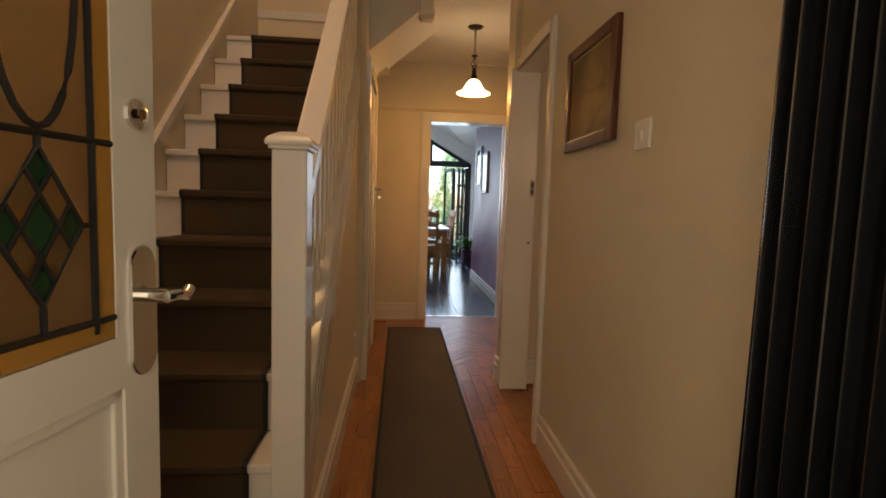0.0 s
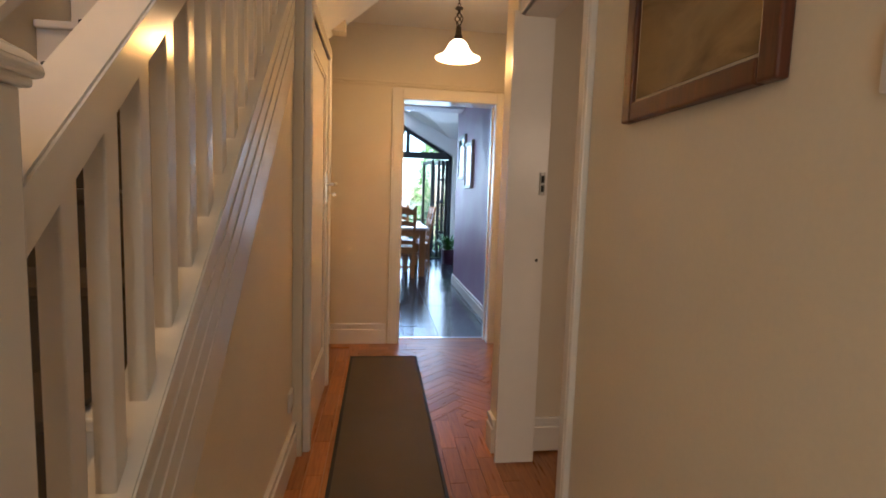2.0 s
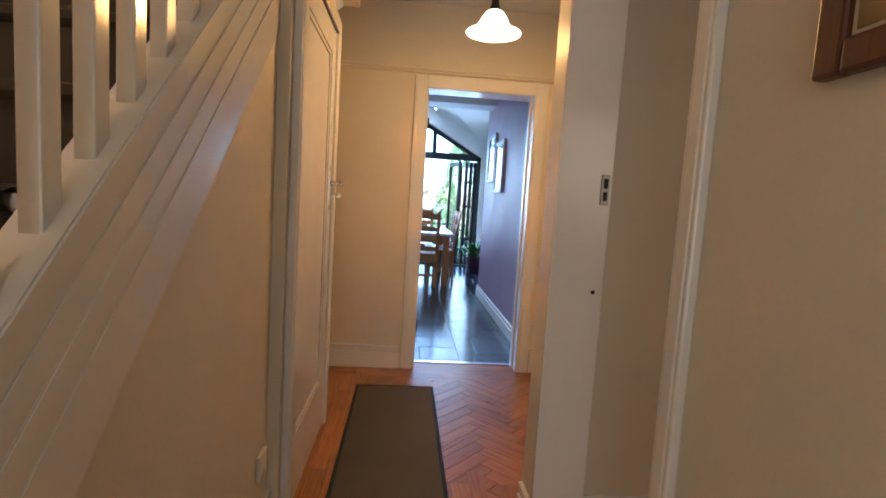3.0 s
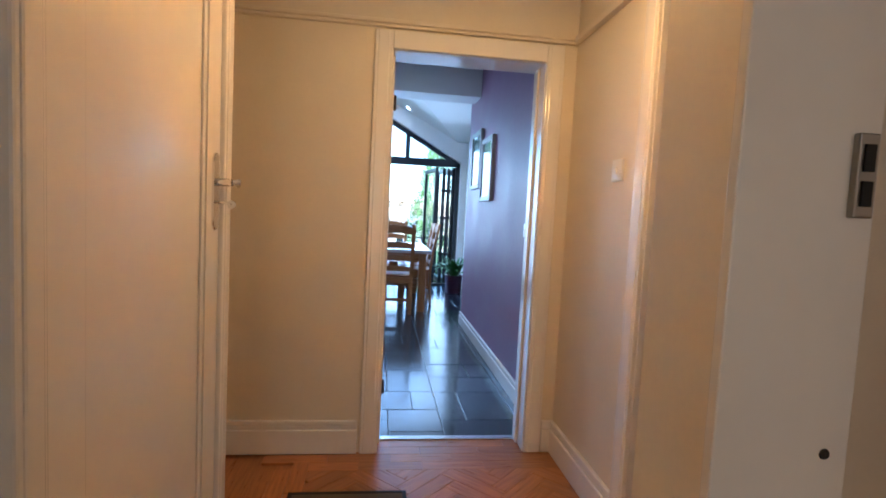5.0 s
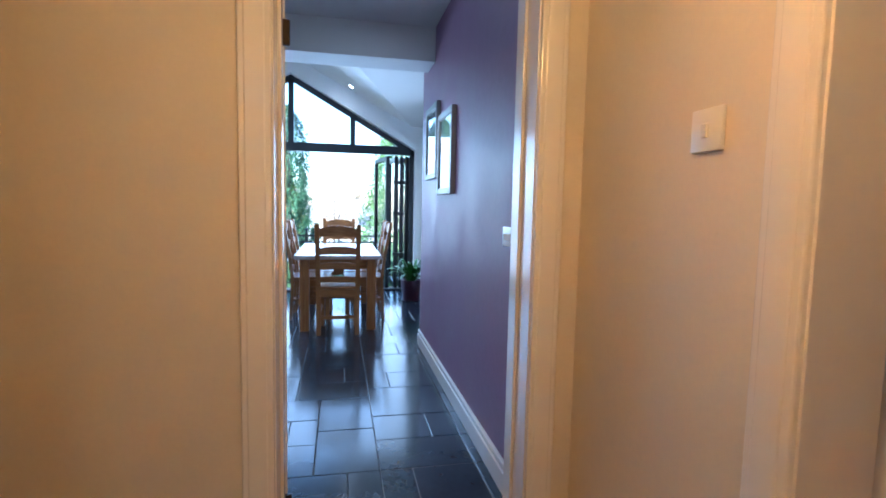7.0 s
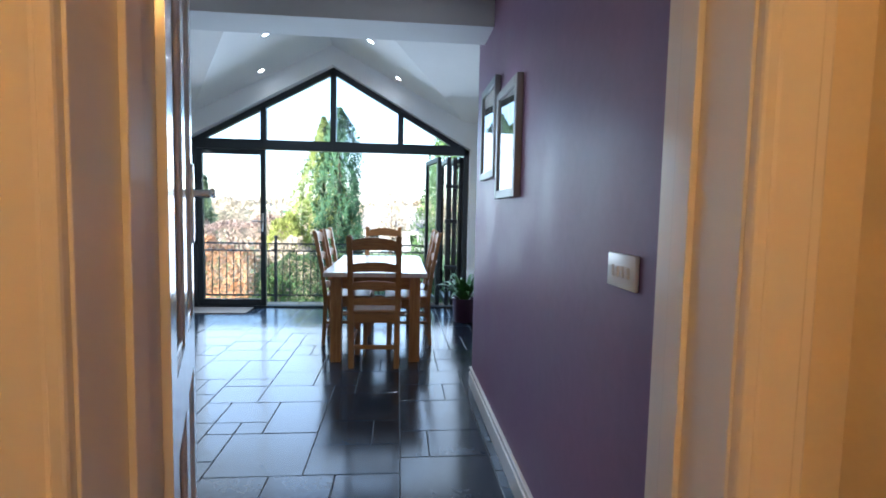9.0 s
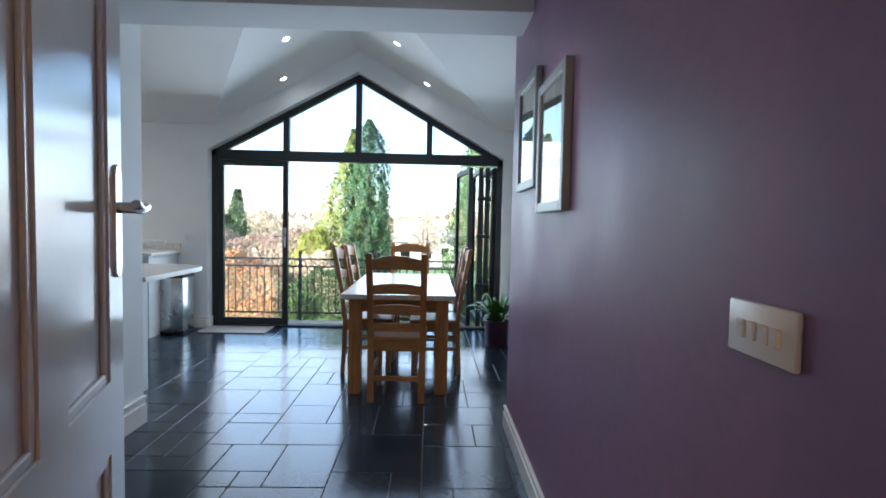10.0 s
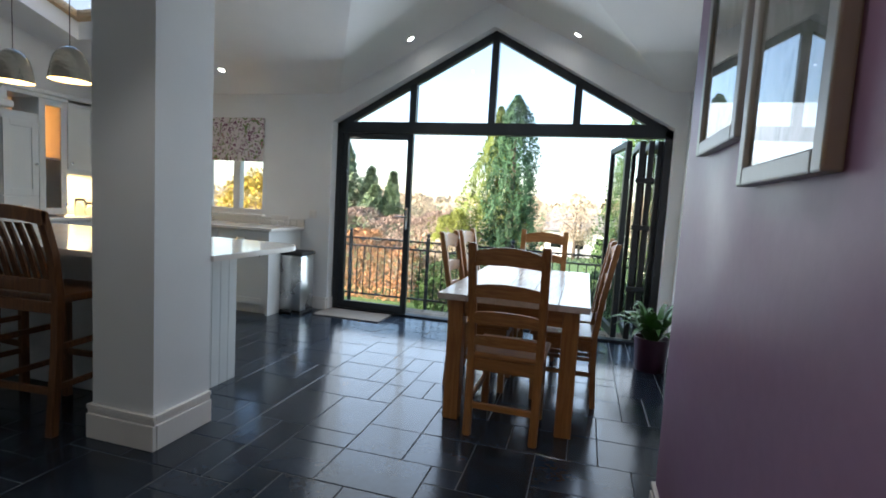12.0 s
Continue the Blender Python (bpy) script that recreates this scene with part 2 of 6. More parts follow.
# kitchen walls
structure("wall_purple", boxes((PUR_X, END_Y + END_T, 0, PUR_X + 0.115, PUR_Y, 3.3), (PUR_X + 0.115, PUR_Y - 0.1, 0, 1.84, PUR_Y, 3.3)), M_PURPLE, "mauve painted kitchen wall")
structure("wall_east", boxes((1.72, PUR_Y, 0, 1.84, 10.95, 3.4)), M_WHITE, "pale painted wall beside the garden doors")
structure("wall_west", boxes((-4.72, 5.2, 0, -4.6, 10.95, 3.6)), M_WHITE, "white kitchen wall")
structure("wall_kitchen_back", boxes((-4.72, END_Y + 0.0, 0, -0.9, END_Y + END_T, CEIL_K), (-0.9, END_Y + 0.0, CEIL_H, PUR_X, END_Y + END_T, CEIL_K)), M_WHITE, "white kitchen wall")
structure("ceiling_kitchen", boxes((-4.72, END_Y, CEIL_K, 1.84, 7.42, CEIL_K + 0.06)), M_CEIL, "flat white kitchen ceiling")
structure("beam_kitchen", boxes((-4.6, 7.42, 2.335, PUR_X, 7.74, CEIL_K), (-4.6, 7.42, CEIL_K, 1.84, 7.92, 3.4)), M_WHITE, "white boxed ceiling beam")
bm = nb()
box(bm, -1.35, 7.60, 0, -0.98, 7.96, CEIL_K)
structure("pillar", bm, M_WHITE, "white square pillar")


def gable_wall():
    bm = nb()
    y0, y1 = GAB_Y, 10.95
    box(bm, -4.72, y0, 0, -3.52, y1, 3.5)
    box(bm, -3.52, y0, 0, -2.66, y1, 1.0)
    box(bm, -3.52, y0, 2.08, -2.66, y1, 3.5)
    box(bm, -2.66, y0, 0, -1.80, y1, 2.07)
    box(bm, 1.62, y0, 0, 1.84, y1, 2.03)
    flip = Matrix(((1, 0, 0, 0), (0, 0, -1, 0), (0, 1, 0, 0), (0, 0, 0, 1)))
    prism(bm, [(-2.66, 2.07), (-1.80, 2.07), (-0.09, 2.99), (1.62, 2.03), (1.84, 2.03), (1.84, 3.5), (-2.66, 3.5)], -y1, -y0, flip)
    return bm


structure("wall_gable", gable_wall(), M_WHITE, "white gable wall round the garden doors")


def vault():
    bm = nb()
    a, c, r0, r1 = (-1.78, 10.8, 2.33), (1.60, 10.8, 2.33), (-0.09, 10.8, 3.22), (-0.09, 7.9, 3.22)
    w0, w1, e0, e1 = (-4.72, 10.8, 2.33), (-4.72, 7.9, 3.22), (1.84, 10.8, 2.33), (1.84, 7.9, 3.22)
    for tri in ((a, r0, r1), (r0, c, r1), (c, e0, e1), (c, e1, r1)):
        bm.faces.new([bm.verts.new(p) for p in tri])
    # left slope with an opening for the roof window
    def on(x, y):
        return (x, y, 3.22 - (y - 7.9) * 0.89 / 2.9)
    sx0, sx1, sy0, sy1 = -4.1, -2.9, 8.5, 9.7
    vx = -0.09 - (sy0 - 7.9) * 1.69 / 2.9
    wx = -0.09 - (sy1 - 7.9) * 1.69 / 2.9
    for q in (((-4.72, 7.9), (-0.09, 7.9), (vx, sy0), (-4.72, sy0)), ((-4.72, sy0), (sx0, sy0), (sx0, sy1), (-4.72, sy1)), ((sx1, sy0), (vx, sy0), (wx, sy1), (sx1, sy1)), ((-4.72, sy1), (wx, sy1), (-1.78, 10.8), (-4.72, 10.8))):
        bm.faces.new([bm.verts.new(on(x, y)) for x, y in q])
    bmesh.ops.remove_doubles(bm, verts=bm.verts, dist=0.001)
    ex = bmesh.ops.extrude_face_region(bm, geom=list(bm.faces))
    bmesh.ops.translate(bm, vec=(0, 0, 0.25), verts=[v for v in ex["geom"] if isinstance(v, bmesh.types.BMVert)])
    return bm


structure("ceiling_vault", vault(), M_CEIL, "white vaulted ceiling with a cross gable")
structure("floor_kitchen", boxes((-4.72, END_Y + END_T - 0.02, -0.1, 1.84, 10.95, -0.0028)), M_GROUT, "dark slate tiled floor")

# ---- helpers for things built at their place ----
def at_base(bm, parent):
    root = parent
    while root.parent:
        root = root.parent
    bmesh.ops.transform(bm, matrix=root.matrix_basis.inverted(), verts=bm.verts)
    return bm


def wpart(name, bm, material, parent, label="", smooth=False):
    return part(name, at_base(bm, parent), material, parent, label, smooth)


def skirting(name, runs, h=0.15, t=0.018, material=None):
    """Runs of (x0, y0, x1, y1, nx, ny): along a wall, with the way out from it."""
    bm = nb()
    for x0, y0, x1, y1, nx, ny in runs:
        for z0, z1, d in ((0, h * 0.72, t), (h * 0.72, h * 0.86, t * 0.62), (h * 0.86, h, t * 0.9)):
            xa, xb = min(x0, x1, x0 + nx * d, x1 + nx * d), max(x0, x1, x0 + nx * d, x1 + nx * d)
            ya, yb = min(y0, y1, y0 + ny * d, y1 + ny * d), max(y0, y1, y0 + ny * d, y1 + ny * d)
            box(bm, xa, ya, z0, xb, yb, z1, bevel=0.0035)
    return structure(name, bm, material or M_GLOSS, "white gloss painted skirting board")


def casing(bm, axis, wall, out, a0, a1, top, w=0.07, t=0.02):
    """An architrave round an opening in a wall; axis is the one that the wall runs along."""
    def strip(u0, u1, z0, z1):
        for d, k in ((t, 0.0), (t * 1.12, 0.35)):
            du = (u1 - u0) * k if u1 - u0 < 0.2 else 0
            if axis == "y":
                box(bm, min(wall, wall + out * d), u0 + du * 0.5, z0, max(wall, wall + out * d), u1 - du * 0.5, z1, bevel=0.005)
            else:
                box(bm, u0 + du * 0.5, min(wall, wall + out * d), z0, u1 - du * 0.5, max(wall, wall + out * d), z1, bevel=0.005)
    strip(a0 - w, a0, 0, top + w)
    strip(a1, a1 + w, 0, top + w)
    strip(a0, a1, top, top + w)
    return bm


def door_leaf(parent, w, h, t, panels, material, name="panel", glazed=0):
    """A framed leaf along +x from its hinge edge, with sunk panels given as (x0, z0, x1, z1)."""
    xs = sorted({0, w, *[v for p in panels for v in (p[0], p[2])]})
    zs = sorted({0, h, *[v for p in panels for v in (p[1], p[3])]})
    bm = nb()
    for xa, xb in zip(xs, xs[1:]):
        for za, zb in zip(zs, zs[1:]):
            cx, cz = (xa + xb) / 2, (za + zb) / 2
            if any(p[0] < cx < p[2] and p[1] < cz < p[3] for p in panels):
                continue
            box(bm, xa, -t / 2, za, xb, t / 2, zb)
    bmesh.ops.remove_doubles(bm, verts=bm.verts, dist=0.0005)
    leaf = part("leaf", bm, material, parent)
    for x0, z0, x1, z1 in panels[: len(panels) - glazed]:
        bm = nb()
        box(bm, x0 - 0.004, -t / 2 + 0.012, z0 - 0.004, x1 + 0.004, t / 2 - 0.012, z1 + 0.004)
        for s in (-1, 1):
            y0 = s * (t / 2 - 0.012)
            for a in ((x0, z0, x0 + 0.018, z1), (x1 - 0.018, z0, x1, z1), (x0, z0, x1, z0 + 0.018), (x0, z1 - 0.018, x1, z1)):
                box(bm, a[0], min(y0, y0 + s * 0.008), a[1], a[2], max(y0, y0 + s * 0.008), a[3], bevel=0.003)
        part(name, bm, material, leaf)
    return leaf


def lever_handle(parent, x, z, side, t, plate_h=0.19, plate_w=0.042, way=1, key=False, reach=1.0):
    """A long plate with a lever, on the face given by side (+1 or -1 in y)."""
    y = side * t / 2
    bm = nb()
    za, zb = z - plate_h * 0.62 + plate_w / 2, z + plate_h * 0.38 - plate_w / 2
    box(bm, x - plate_w / 2, min(y, y + side * 0.006), za, x + plate_w / 2, max(y, y + side * 0.006), zb)
    for ze in (za, zb):
        lathe(bm, [(0.0005, 0.0056), (plate_w / 2 - 0.003, 0.0056), (plate_w / 2 - 0.0005, 0.0035), (plate_w / 2 - 0.0005, 0)], 28, pose(x, y, ze, 90 if side < 0 else -90, 0, 0))
    plate = part("handle_plate", bm, M_CHROME, parent, "polished chrome long plate", True)
    bm = nb()
    tube(bm, [(x, y, z), (x, y + side * 0.045, z)], 0.011, 12)
    tube(bm, [(x, y + side * 0.045, z), (x + way * 0.03 * reach, y + side * 0.055, z + 0.002), (x + way * 0.075 * reach, y + side * 0.053, z - 0.004), (x + way * 0.112 * reach, y + side * 0.05, z + 0.006)], 0.0085, 10)
    part("lever", bm, M_CHROME, plate, "chrome lever", True)
    if key:
        bm = nb()
        tube(bm, [(x, y, z - 0.055), (x, y + side * 0.04, z - 0.055)], 0.004, 8)
        lathe(bm, [(0.002, -0.003), (0.012, -0.003), (0.012, 0.003), (0.002, 0.003)], 12, pose(x, y + side * 0.045, z - 0.06, 0, 90, 0))
        part("key", bm, M_CHROME, plate, "small metal key", True)
    return plate


def switch_plate(name, m, gangs, label, w=0.086, h=0.086):
    """A wall switch in the xz plane, facing -y before m."""
    ob = thing(name, m, label, "light switch")
    bm = nb()
    box(bm, -w / 2, -0.011, -h / 2, w / 2, 0, h / 2, bevel=0.004)
    part("plate", bm, M_PLASTIC, ob, "", True)
    for i in range(gangs):
        cx = (i - (gangs - 1) / 2) * 0.026
        bm = nb()
        box(bm, cx - 0.008, -0.017, -0.014, cx + 0.008, -0.009, 0.014, bevel=0.002, m=pose(0, 0, 0, 6, 0, 0))
        part("rocker", bm, M_PLASTIC, ob)
    for s in (-1, 1):
        bm = nb()
        lathe(bm, [(0.0001, -0.0125), (0.003, -0.0125), (0.003, -0.010)], 8, pose(s * w * 0.36, 0, 0, 90, 0, 0) @ pose(0, 0, 0))
        part("screw", bm, M_CHROME, ob)
    return ob


M_PLASTIC = mat("white_plastic", (0.78, 0.76, 0.73), 0.3, var=0.02, bump=0.0)
M_BRONZE = mat("aged_bronze", (0.035, 0.024, 0.018), 0.45, metal=0.6, var=0.2)
M_SHADE = glow("lit_alabaster_glass", (1.0, 0.66, 0.32), 1.5)
M_MAHOG = wood("mahogany_frame", (0.12, 0.034, 0.013), (0.06, 0.016, 0.006), 2, 0.36)
M_CURTAIN = mat("black_satin_curtain", (0.012, 0.013, 0.017), 0.24, var=0.2, fine=140, bump=0.05, spec=0.9, coat=1.0)
M_LEAD = mat("black_lead_came", (0.02, 0.02, 0.02), 0.5, metal=0.3, var=0.1)
M_OBSCURE = glass("obscured_amber_glass", (0.66, 0.52, 0.30), 0.35)
M_GREEN = glass("green_stained_glass", (0.006, 0.075, 0.03), 0.2)
M_GREEN.node_tree.nodes["Principled BSDF"].inputs["Transmission Weight"].default_value = 0.45
M_AMBER = glass("amber_stained_glass", (0.75, 0.42, 0.08), 0.25)
M_AMBER.node_tree.nodes["Principled BSDF"].inputs["Transmission Weight"].default_value = 0.5
M_PALE = glass("pale_stained_glass", (0.8, 0.75, 0.6), 0.3)
M_STEEL = mat("brushed_strike_plate", (0.33, 0.31, 0.28), 0.4, metal=0.9, var=0.1)
# near-black for the slots and bolt hole, their shade put into the colour
M_DARK = mat("painted_hole_shade", (0.01, 0.01, 0.01), 0.8, var=0.1)

# ---- hall: fixed joinery ----
skirting("baseboard_hall", [
    (HALL_R, 0.05, HALL_R, 2.32, -1, 0), (0.78, 3.17, 0.78, 3.28, -1, 0),
    (-0.15, 1.54, -0.15, 3.26, 1, 0), (-0.9, END_Y, 0.29, END_Y, 0, -1), (1.222, END_Y, 1.285, END_Y, 0, -1), (1.285, 4.31, 1.285, END_Y, -1, 0),
    (0.95, 3.20, 2.6, 3.20, 0, -1)], 0.165, 0.02)
bm = nb()
casing(bm, "y", HALL_R, -1, 2.29, 2.97, 1.96, 0.06, 0.022)
structure("trim_front_room", bm, M_GLOSS, "white gloss painted architrave").location.y = FRONT
structure("door_frame_front_room", boxes((0.80, 2.255, 0, 0.94, 2.30, 1.975), (0.762, 2.965, 0, 0.94, 2.982, 1.975), (0.80, 2.30, 1.955, 0.94, 2.965, 1.975), bevel=0.002), M_GLOSS, "white gloss painted door lining").location.y = FRONT
bm = nb()
casing(bm, "x", END_Y, -1, 0.388, 1.133, 1.95, 0.085, 0.02)
structure("trim_kitchen_door", bm, M_GLOSS, "white gloss painted architrave")
structure("door_frame_kitchen", boxes((0.37, END_Y - 0.004, 0, 0.392, END_Y + END_T + 0.004, 1.962), (1.129, END_Y - 0.004, 0, 1.151, END_Y + END_T + 0.004, 1.962), (0.392, END_Y - 0.004, 1.948, 1.129, END_Y + END_T + 0.004, 1.962), (0.392, END_Y + 0.09, 0, 0.402, END_Y + 0.13, 1.948), (1.119, END_Y + 0.09, 0, 1.129, END_Y + 0.13, 1.948), bevel=0.0015), M_GLOSS, "white gloss painted door lining")
structure("threshold", boxes((0.392, END_Y + 0.13, -0.012, 1.129, END_Y + 0.17, 0.006), bevel=0.002), M_CHROME, "silver metal threshold strip")
bm = nb()
casing(bm, "y", 1.285, -1, 3.39, 4.205, 1.975, 0.09, 0.02)
structure("trim_living_room", bm, M_GLOSS, "white gloss painted architrave")
structure("door_frame_living_room", boxes((1.279, 4.20, 0, 1.436, 4.225, 1.99), (1.279, 3.36, 0, 1.436, 3.385, 1.99), (1.279, 3.385, 1.975, 1.436, 4.20, 1.99), bevel=0.0015), M_GLOSS, "white gloss painted door lining")
structure("trim_picture_rail", boxes((-0.9, END_Y - 0.022, 2.045, 1.285, END_Y, 2.06), (-0.9, END_Y - 0.034, 2.06, 1.285, END_Y, 2.078), (1.255, 4.31, 2.045, 1.285, END_Y - 0.035, 2.075), bevel=0.004), M_CREAM, "cream painted picture rail")
structure("wall_cupboard", boxes((-0.20, 3.20, 0, -0.11, 3.30, CEIL_H), (-0.20, 3.30, 1.99, -0.11, 4.06, CEIL_H), (-0.20, 4.06, 0, -0.11, 4.14, CEIL_H), (-0.98, 4.08, 0, -0.20, 4.14, CEIL_H)), M_CREAM, "cream painted wall of the stair cupboard")
bm = nb()
casing(bm, "y", -0.11, 1, 3.30, 4.06, 1.975, 0.065, 0.03)
structure("trim_cupboard", bm, M_GLOSS, "white gloss painted door casing")
tilt = Matrix(((1, 0, 0, 0), (0, 0, -1, 0), (0, 1, 0, 0), (0, 0, 0, 1)))
bm = nb()
prism(bm, [(-0.15, 2.10), (-0.11, 2.12), (0.36, CEIL_H + 0.01), (-0.15, CEIL_H + 0.01)], -4.05, -3.30, tilt)
structure("ceiling_bulkhead", bm, M_CEIL, "sloping plaster bulkhead under the upper stairs").location.y = FRONT
# strike plate in the lining
bm = nb()
box(bm, 0.903, 3.076, 1.215, 0.929, 3.086, 1.312, bevel=0.002)
sp = thing("strike_plate", pose(0.889, 2.965, 1.305), "worn steel strike plate in a white lining", "strike plate")
wpart("plate", bm, M_STEEL, sp)
# slots are shallow raised blocks, dark in place of the shade inside
wpart("slot", boxes((0.909, 3.073, 1.228, 0.922, 3.077, 1.257), (0.909, 3.073, 1.268, 0.922, 3.077, 1.299)), M_DARK, sp)

bm = nb()
# the hole is a raised disc with its shade painted on
lathe(bm, [(0.0005, 0.002), (0.006, 0.002), (0.007, 0.0)], 12, pose(0.908, 3.085, 0.93, 90, 0, 0))
solo("latch_hole", bm, M_DARK, "small dark disc, the painted shade of a bolt hole in the white door lining", "bolt hole")

# front room beyond the doorway, closed; its window opening is added, out of view
structure("wall_front_room", boxes((0.93, 3.20, 0, 3.4, 3.285, CEIL_H), (3.3, -0.2, 0, 3.4, 3.20, CEIL_H), (0.93, -0.2, 0, 3.4, -0.08, 0.9), (0.93, -0.2, 2.1, 3.4, -0.08, CEIL_H), (0.93, -0.2, 0.9, 1.5, -0.08, 2.1), (2.8, -0.2, 0.9, 3.4, -0.08, 2.1)), M_CREAM, "cream painted front room wall")
structure("window_front_room", boxes((1.5, -0.19, 0.9, 2.8, -0.15, 2.1)), M_CREAM, "cream panel closing an added, unseen window opening")
# warm fill lamp added in the unseen room to light the door lining
lamp("front_room_fill", "AREA", look((2.15, -0.1, 1.5), (1.8, 3.0, 1.1)), 2.2, (1.0, 0.62, 0.33), 1.2, 1.1)
structure("floor_front_room", boxes((0.93, -0.2, -0.1, 3.4, 3.20, -0.012)), M_PARQUET, "honey coloured wood floor")
structure("ceiling_front_room", boxes((0.93, -0.2, CEIL_H, 3.4, 3.285, CEIL_H + 0.06)), M_CEIL, "white ceiling")

# ---- hall: staircase ----
RISE, GO = 0.195, 0.208


def nose(n):
    return 1.97 + (n - 5) * GO


def pitch_z(y):
    return 0.975 + (y - 1.97) * RISE / GO


def staircase():
    ob = thing("staircase", pose(-0.6, 1.14, 0), "white painted staircase with a dark carpet runner", "staircase")
    for n in range(1, 12):
        y, z = nose(n), RISE * n
        y1 = nose(n + 1) + 0.02
        bm = nb()
        box(bm, -0.975, y, z - 0.028, -0.205, y1, z, bevel=0.006)
        box(bm, -0.975, y + 0.018, z - RISE, -0.205, y + 0.036, z - 0.026)
        st = wpart("step", bm, M_GLOSS, ob)
        prof = [(y1 - 0.002, z + 0.003), (y + 0.004, z + 0.003), (y - 0.006, z - 0.004), (y - 0.006, z - 0.022), (y + 0.004, z - 0.032), (y + 0.013, z - 0.036), (y + 0.013, z - RISE + 0.004)]
        for nm, x0, x1, mt, lift in (("carpet", -0.808, -0.312, M_STAIR, 0.006), ("edging", -0.822, -0.806, M_BLACK, 0.007), ("edging", -0.314, -0.298, M_BLACK, 0.007)):
            bm = nb()
            lo = [bm.verts.new((x0, py - (lift if k > 1 else 0), pz + lift)) for k, (py, pz) in enumerate(prof)]
            hi = [bm.verts.new((x1, py - (lift if k > 1 else 0), pz + lift)) for k, (py, pz) in enumerate(prof)]
            for k in range(len(prof) - 1):
                bm.faces.new((lo[k], lo[k + 1], hi[k + 1], hi[k]))
            wpart(nm, bm, mt, st, "dark brown ribbed stair carpet" if nm == "carpet" else "")
    # outer string with capping and mouldings
    ya, yb = 1.40, 3.22

    def slab(x0, x1, lo, hi, name, material=M_GLOSS):
        bm = nb()
        vs = [[bm.verts.new((x, y, pitch_z(y) + dz)) for y, dz in ((ya, lo), (yb, lo), (yb, hi), (ya, hi))] for x in (x0, x1)]
        bm.faces.new(vs[0][::-1]), bm.faces.new(vs[1])
        for i in range(4):
            j = (i + 1) % 4
            bm.faces.new((vs[0][i], vs[0][j], vs[1][j], vs[1][i]))
        bmesh.ops.bevel(bm, geom=list(bm.edges), offset=min(0.004, (x1 - x0) * 0.35), segments=2, affect="EDGES")
        return wpart(name, bm, material, ob, "", True)

    slab(-0.205, -0.148, -0.24, 0.05, "string")
    slab(-0.222, -0.139, 0.045, 0.075, "string_cap")
    for lo, hi, x in ((-0.065, -0.012, -0.1445), (-0.14, -0.085, -0.1445), (-0.31, -0.16, -0.1452)):
        slab(-0.152, x, lo, hi, "string_moulding")
    rail = slab(-0.222, -0.142, 0.66, 0.73, "handrail")
    slab(-0.212, -0.152, 0.63, 0.662, "rail_fillet")
    # balusters
    y = 1.534
    while y < 3.2:
        bm = nb()
        z0, z1 = pitch_z(y) + 0.06, pitch_z(y) + 0.645
        box(bm, -0.197, y - 0.019, z0 - 0.02, -0.166, y + 0.019, z1 + 0.01, bevel=0.003)
        wpart("baluster", bm, M_GLOSS, ob)
        y += 0.107
    # newel post
    bm = nb()
    box(bm, -0.227, 1.312, 0, -0.135, 1.408, 1.280, bevel=0.004)
    newel = wpart("newel_post", bm, M_GLOSS, ob)
    bm = nb()
    box(bm, -0.235, 1.304, 1.280, -0.127, 1.416, 1.292, bevel=0.004)
    box(bm, -0.243, 1.296, 1.290, -0.119, 1.424, 1.305, bevel=0.006)
    lathe(bm, [(0.085, 0), (0.074, 0.010), (0.04, 0.024), (0.001, 0.029)], 4, pose(-0.181, 1.360, 1.304, 0, 0, 45))
    wpart("newel_cap", bm, M_GLOSS, newel)
    # wall string and its capping
    for dz0, dz1, x in ((0.10, 0.145, -0.952),):
        bm = nb()
        vs = [[bm.verts.new((xx, yy, pitch_z(yy) + dz)) for yy, dz in ((1.2, dz0), (3.45, dz0), (3.45, dz1), (1.2, dz1))] for xx in (-0.98, x)]
        bm.faces.new(vs[0][::-1]), bm.faces.new(vs[1])
        for i in range(4):
            bm.faces.new((vs[0][i], vs[0][(i + 1) % 4], vs[1][(i + 1) % 4], vs[1][i]))
        wpart("wall_string", bm, M_GLOSS, ob)
    return ob


staircase().location.y += FRONT
# spandrel wall under the string
bm = nb()
vs = [[bm.verts.new((x, y, z)) for y, z in ((1.416, 0), (3.20, 0), (3.20, pitch_z(3.20) - 0.2), (1.416, pitch_z(1.416) - 0.2))] for x in (-0.20, -0.15)]
bm.faces.new(vs[0][::-1]), bm.faces.new(vs[1])
for i in range(4):
    bm.faces.new((vs[0][i], vs[0][(i + 1) % 4], vs[1][(i + 1) % 4], vs[1][i]))
structure("wall_spandrel", bm, M_CREAM, "cream painted wall under the stairs").location.y = FRONT
structure("floor_landing", boxes((-0.98, nose(12) + 0.021, 2.05, -0.2, 3.95, 2.145)), M_GLOSS, "white edged landing floor").location.y = FRONT

# ---- hall: doors ----
fd = thing("front_door", pose(-0.452, -0.03 + FRONT, 0.012, 0, 0, 79.4), "white painted front door with leaded stained glass, standing open", "door")
FW, FT = 0.83, 0.046
door_leaf(fd, FW, 2.0, FT, [(0.085, 0.10, 0.755, 0.845), (0.085, 0.925, 0.742, 1.84)], M_GLOSS, "panel", 1)
gl = part("window_glass", boxes((0.085, -FT / 2 + 0.006, 0.925, 0.742, -FT / 2 + 0.010, 1.84)), M_OBSCURE, fd, "obscured amber tinted glass")
y0 = -FT / 2 + 0.002


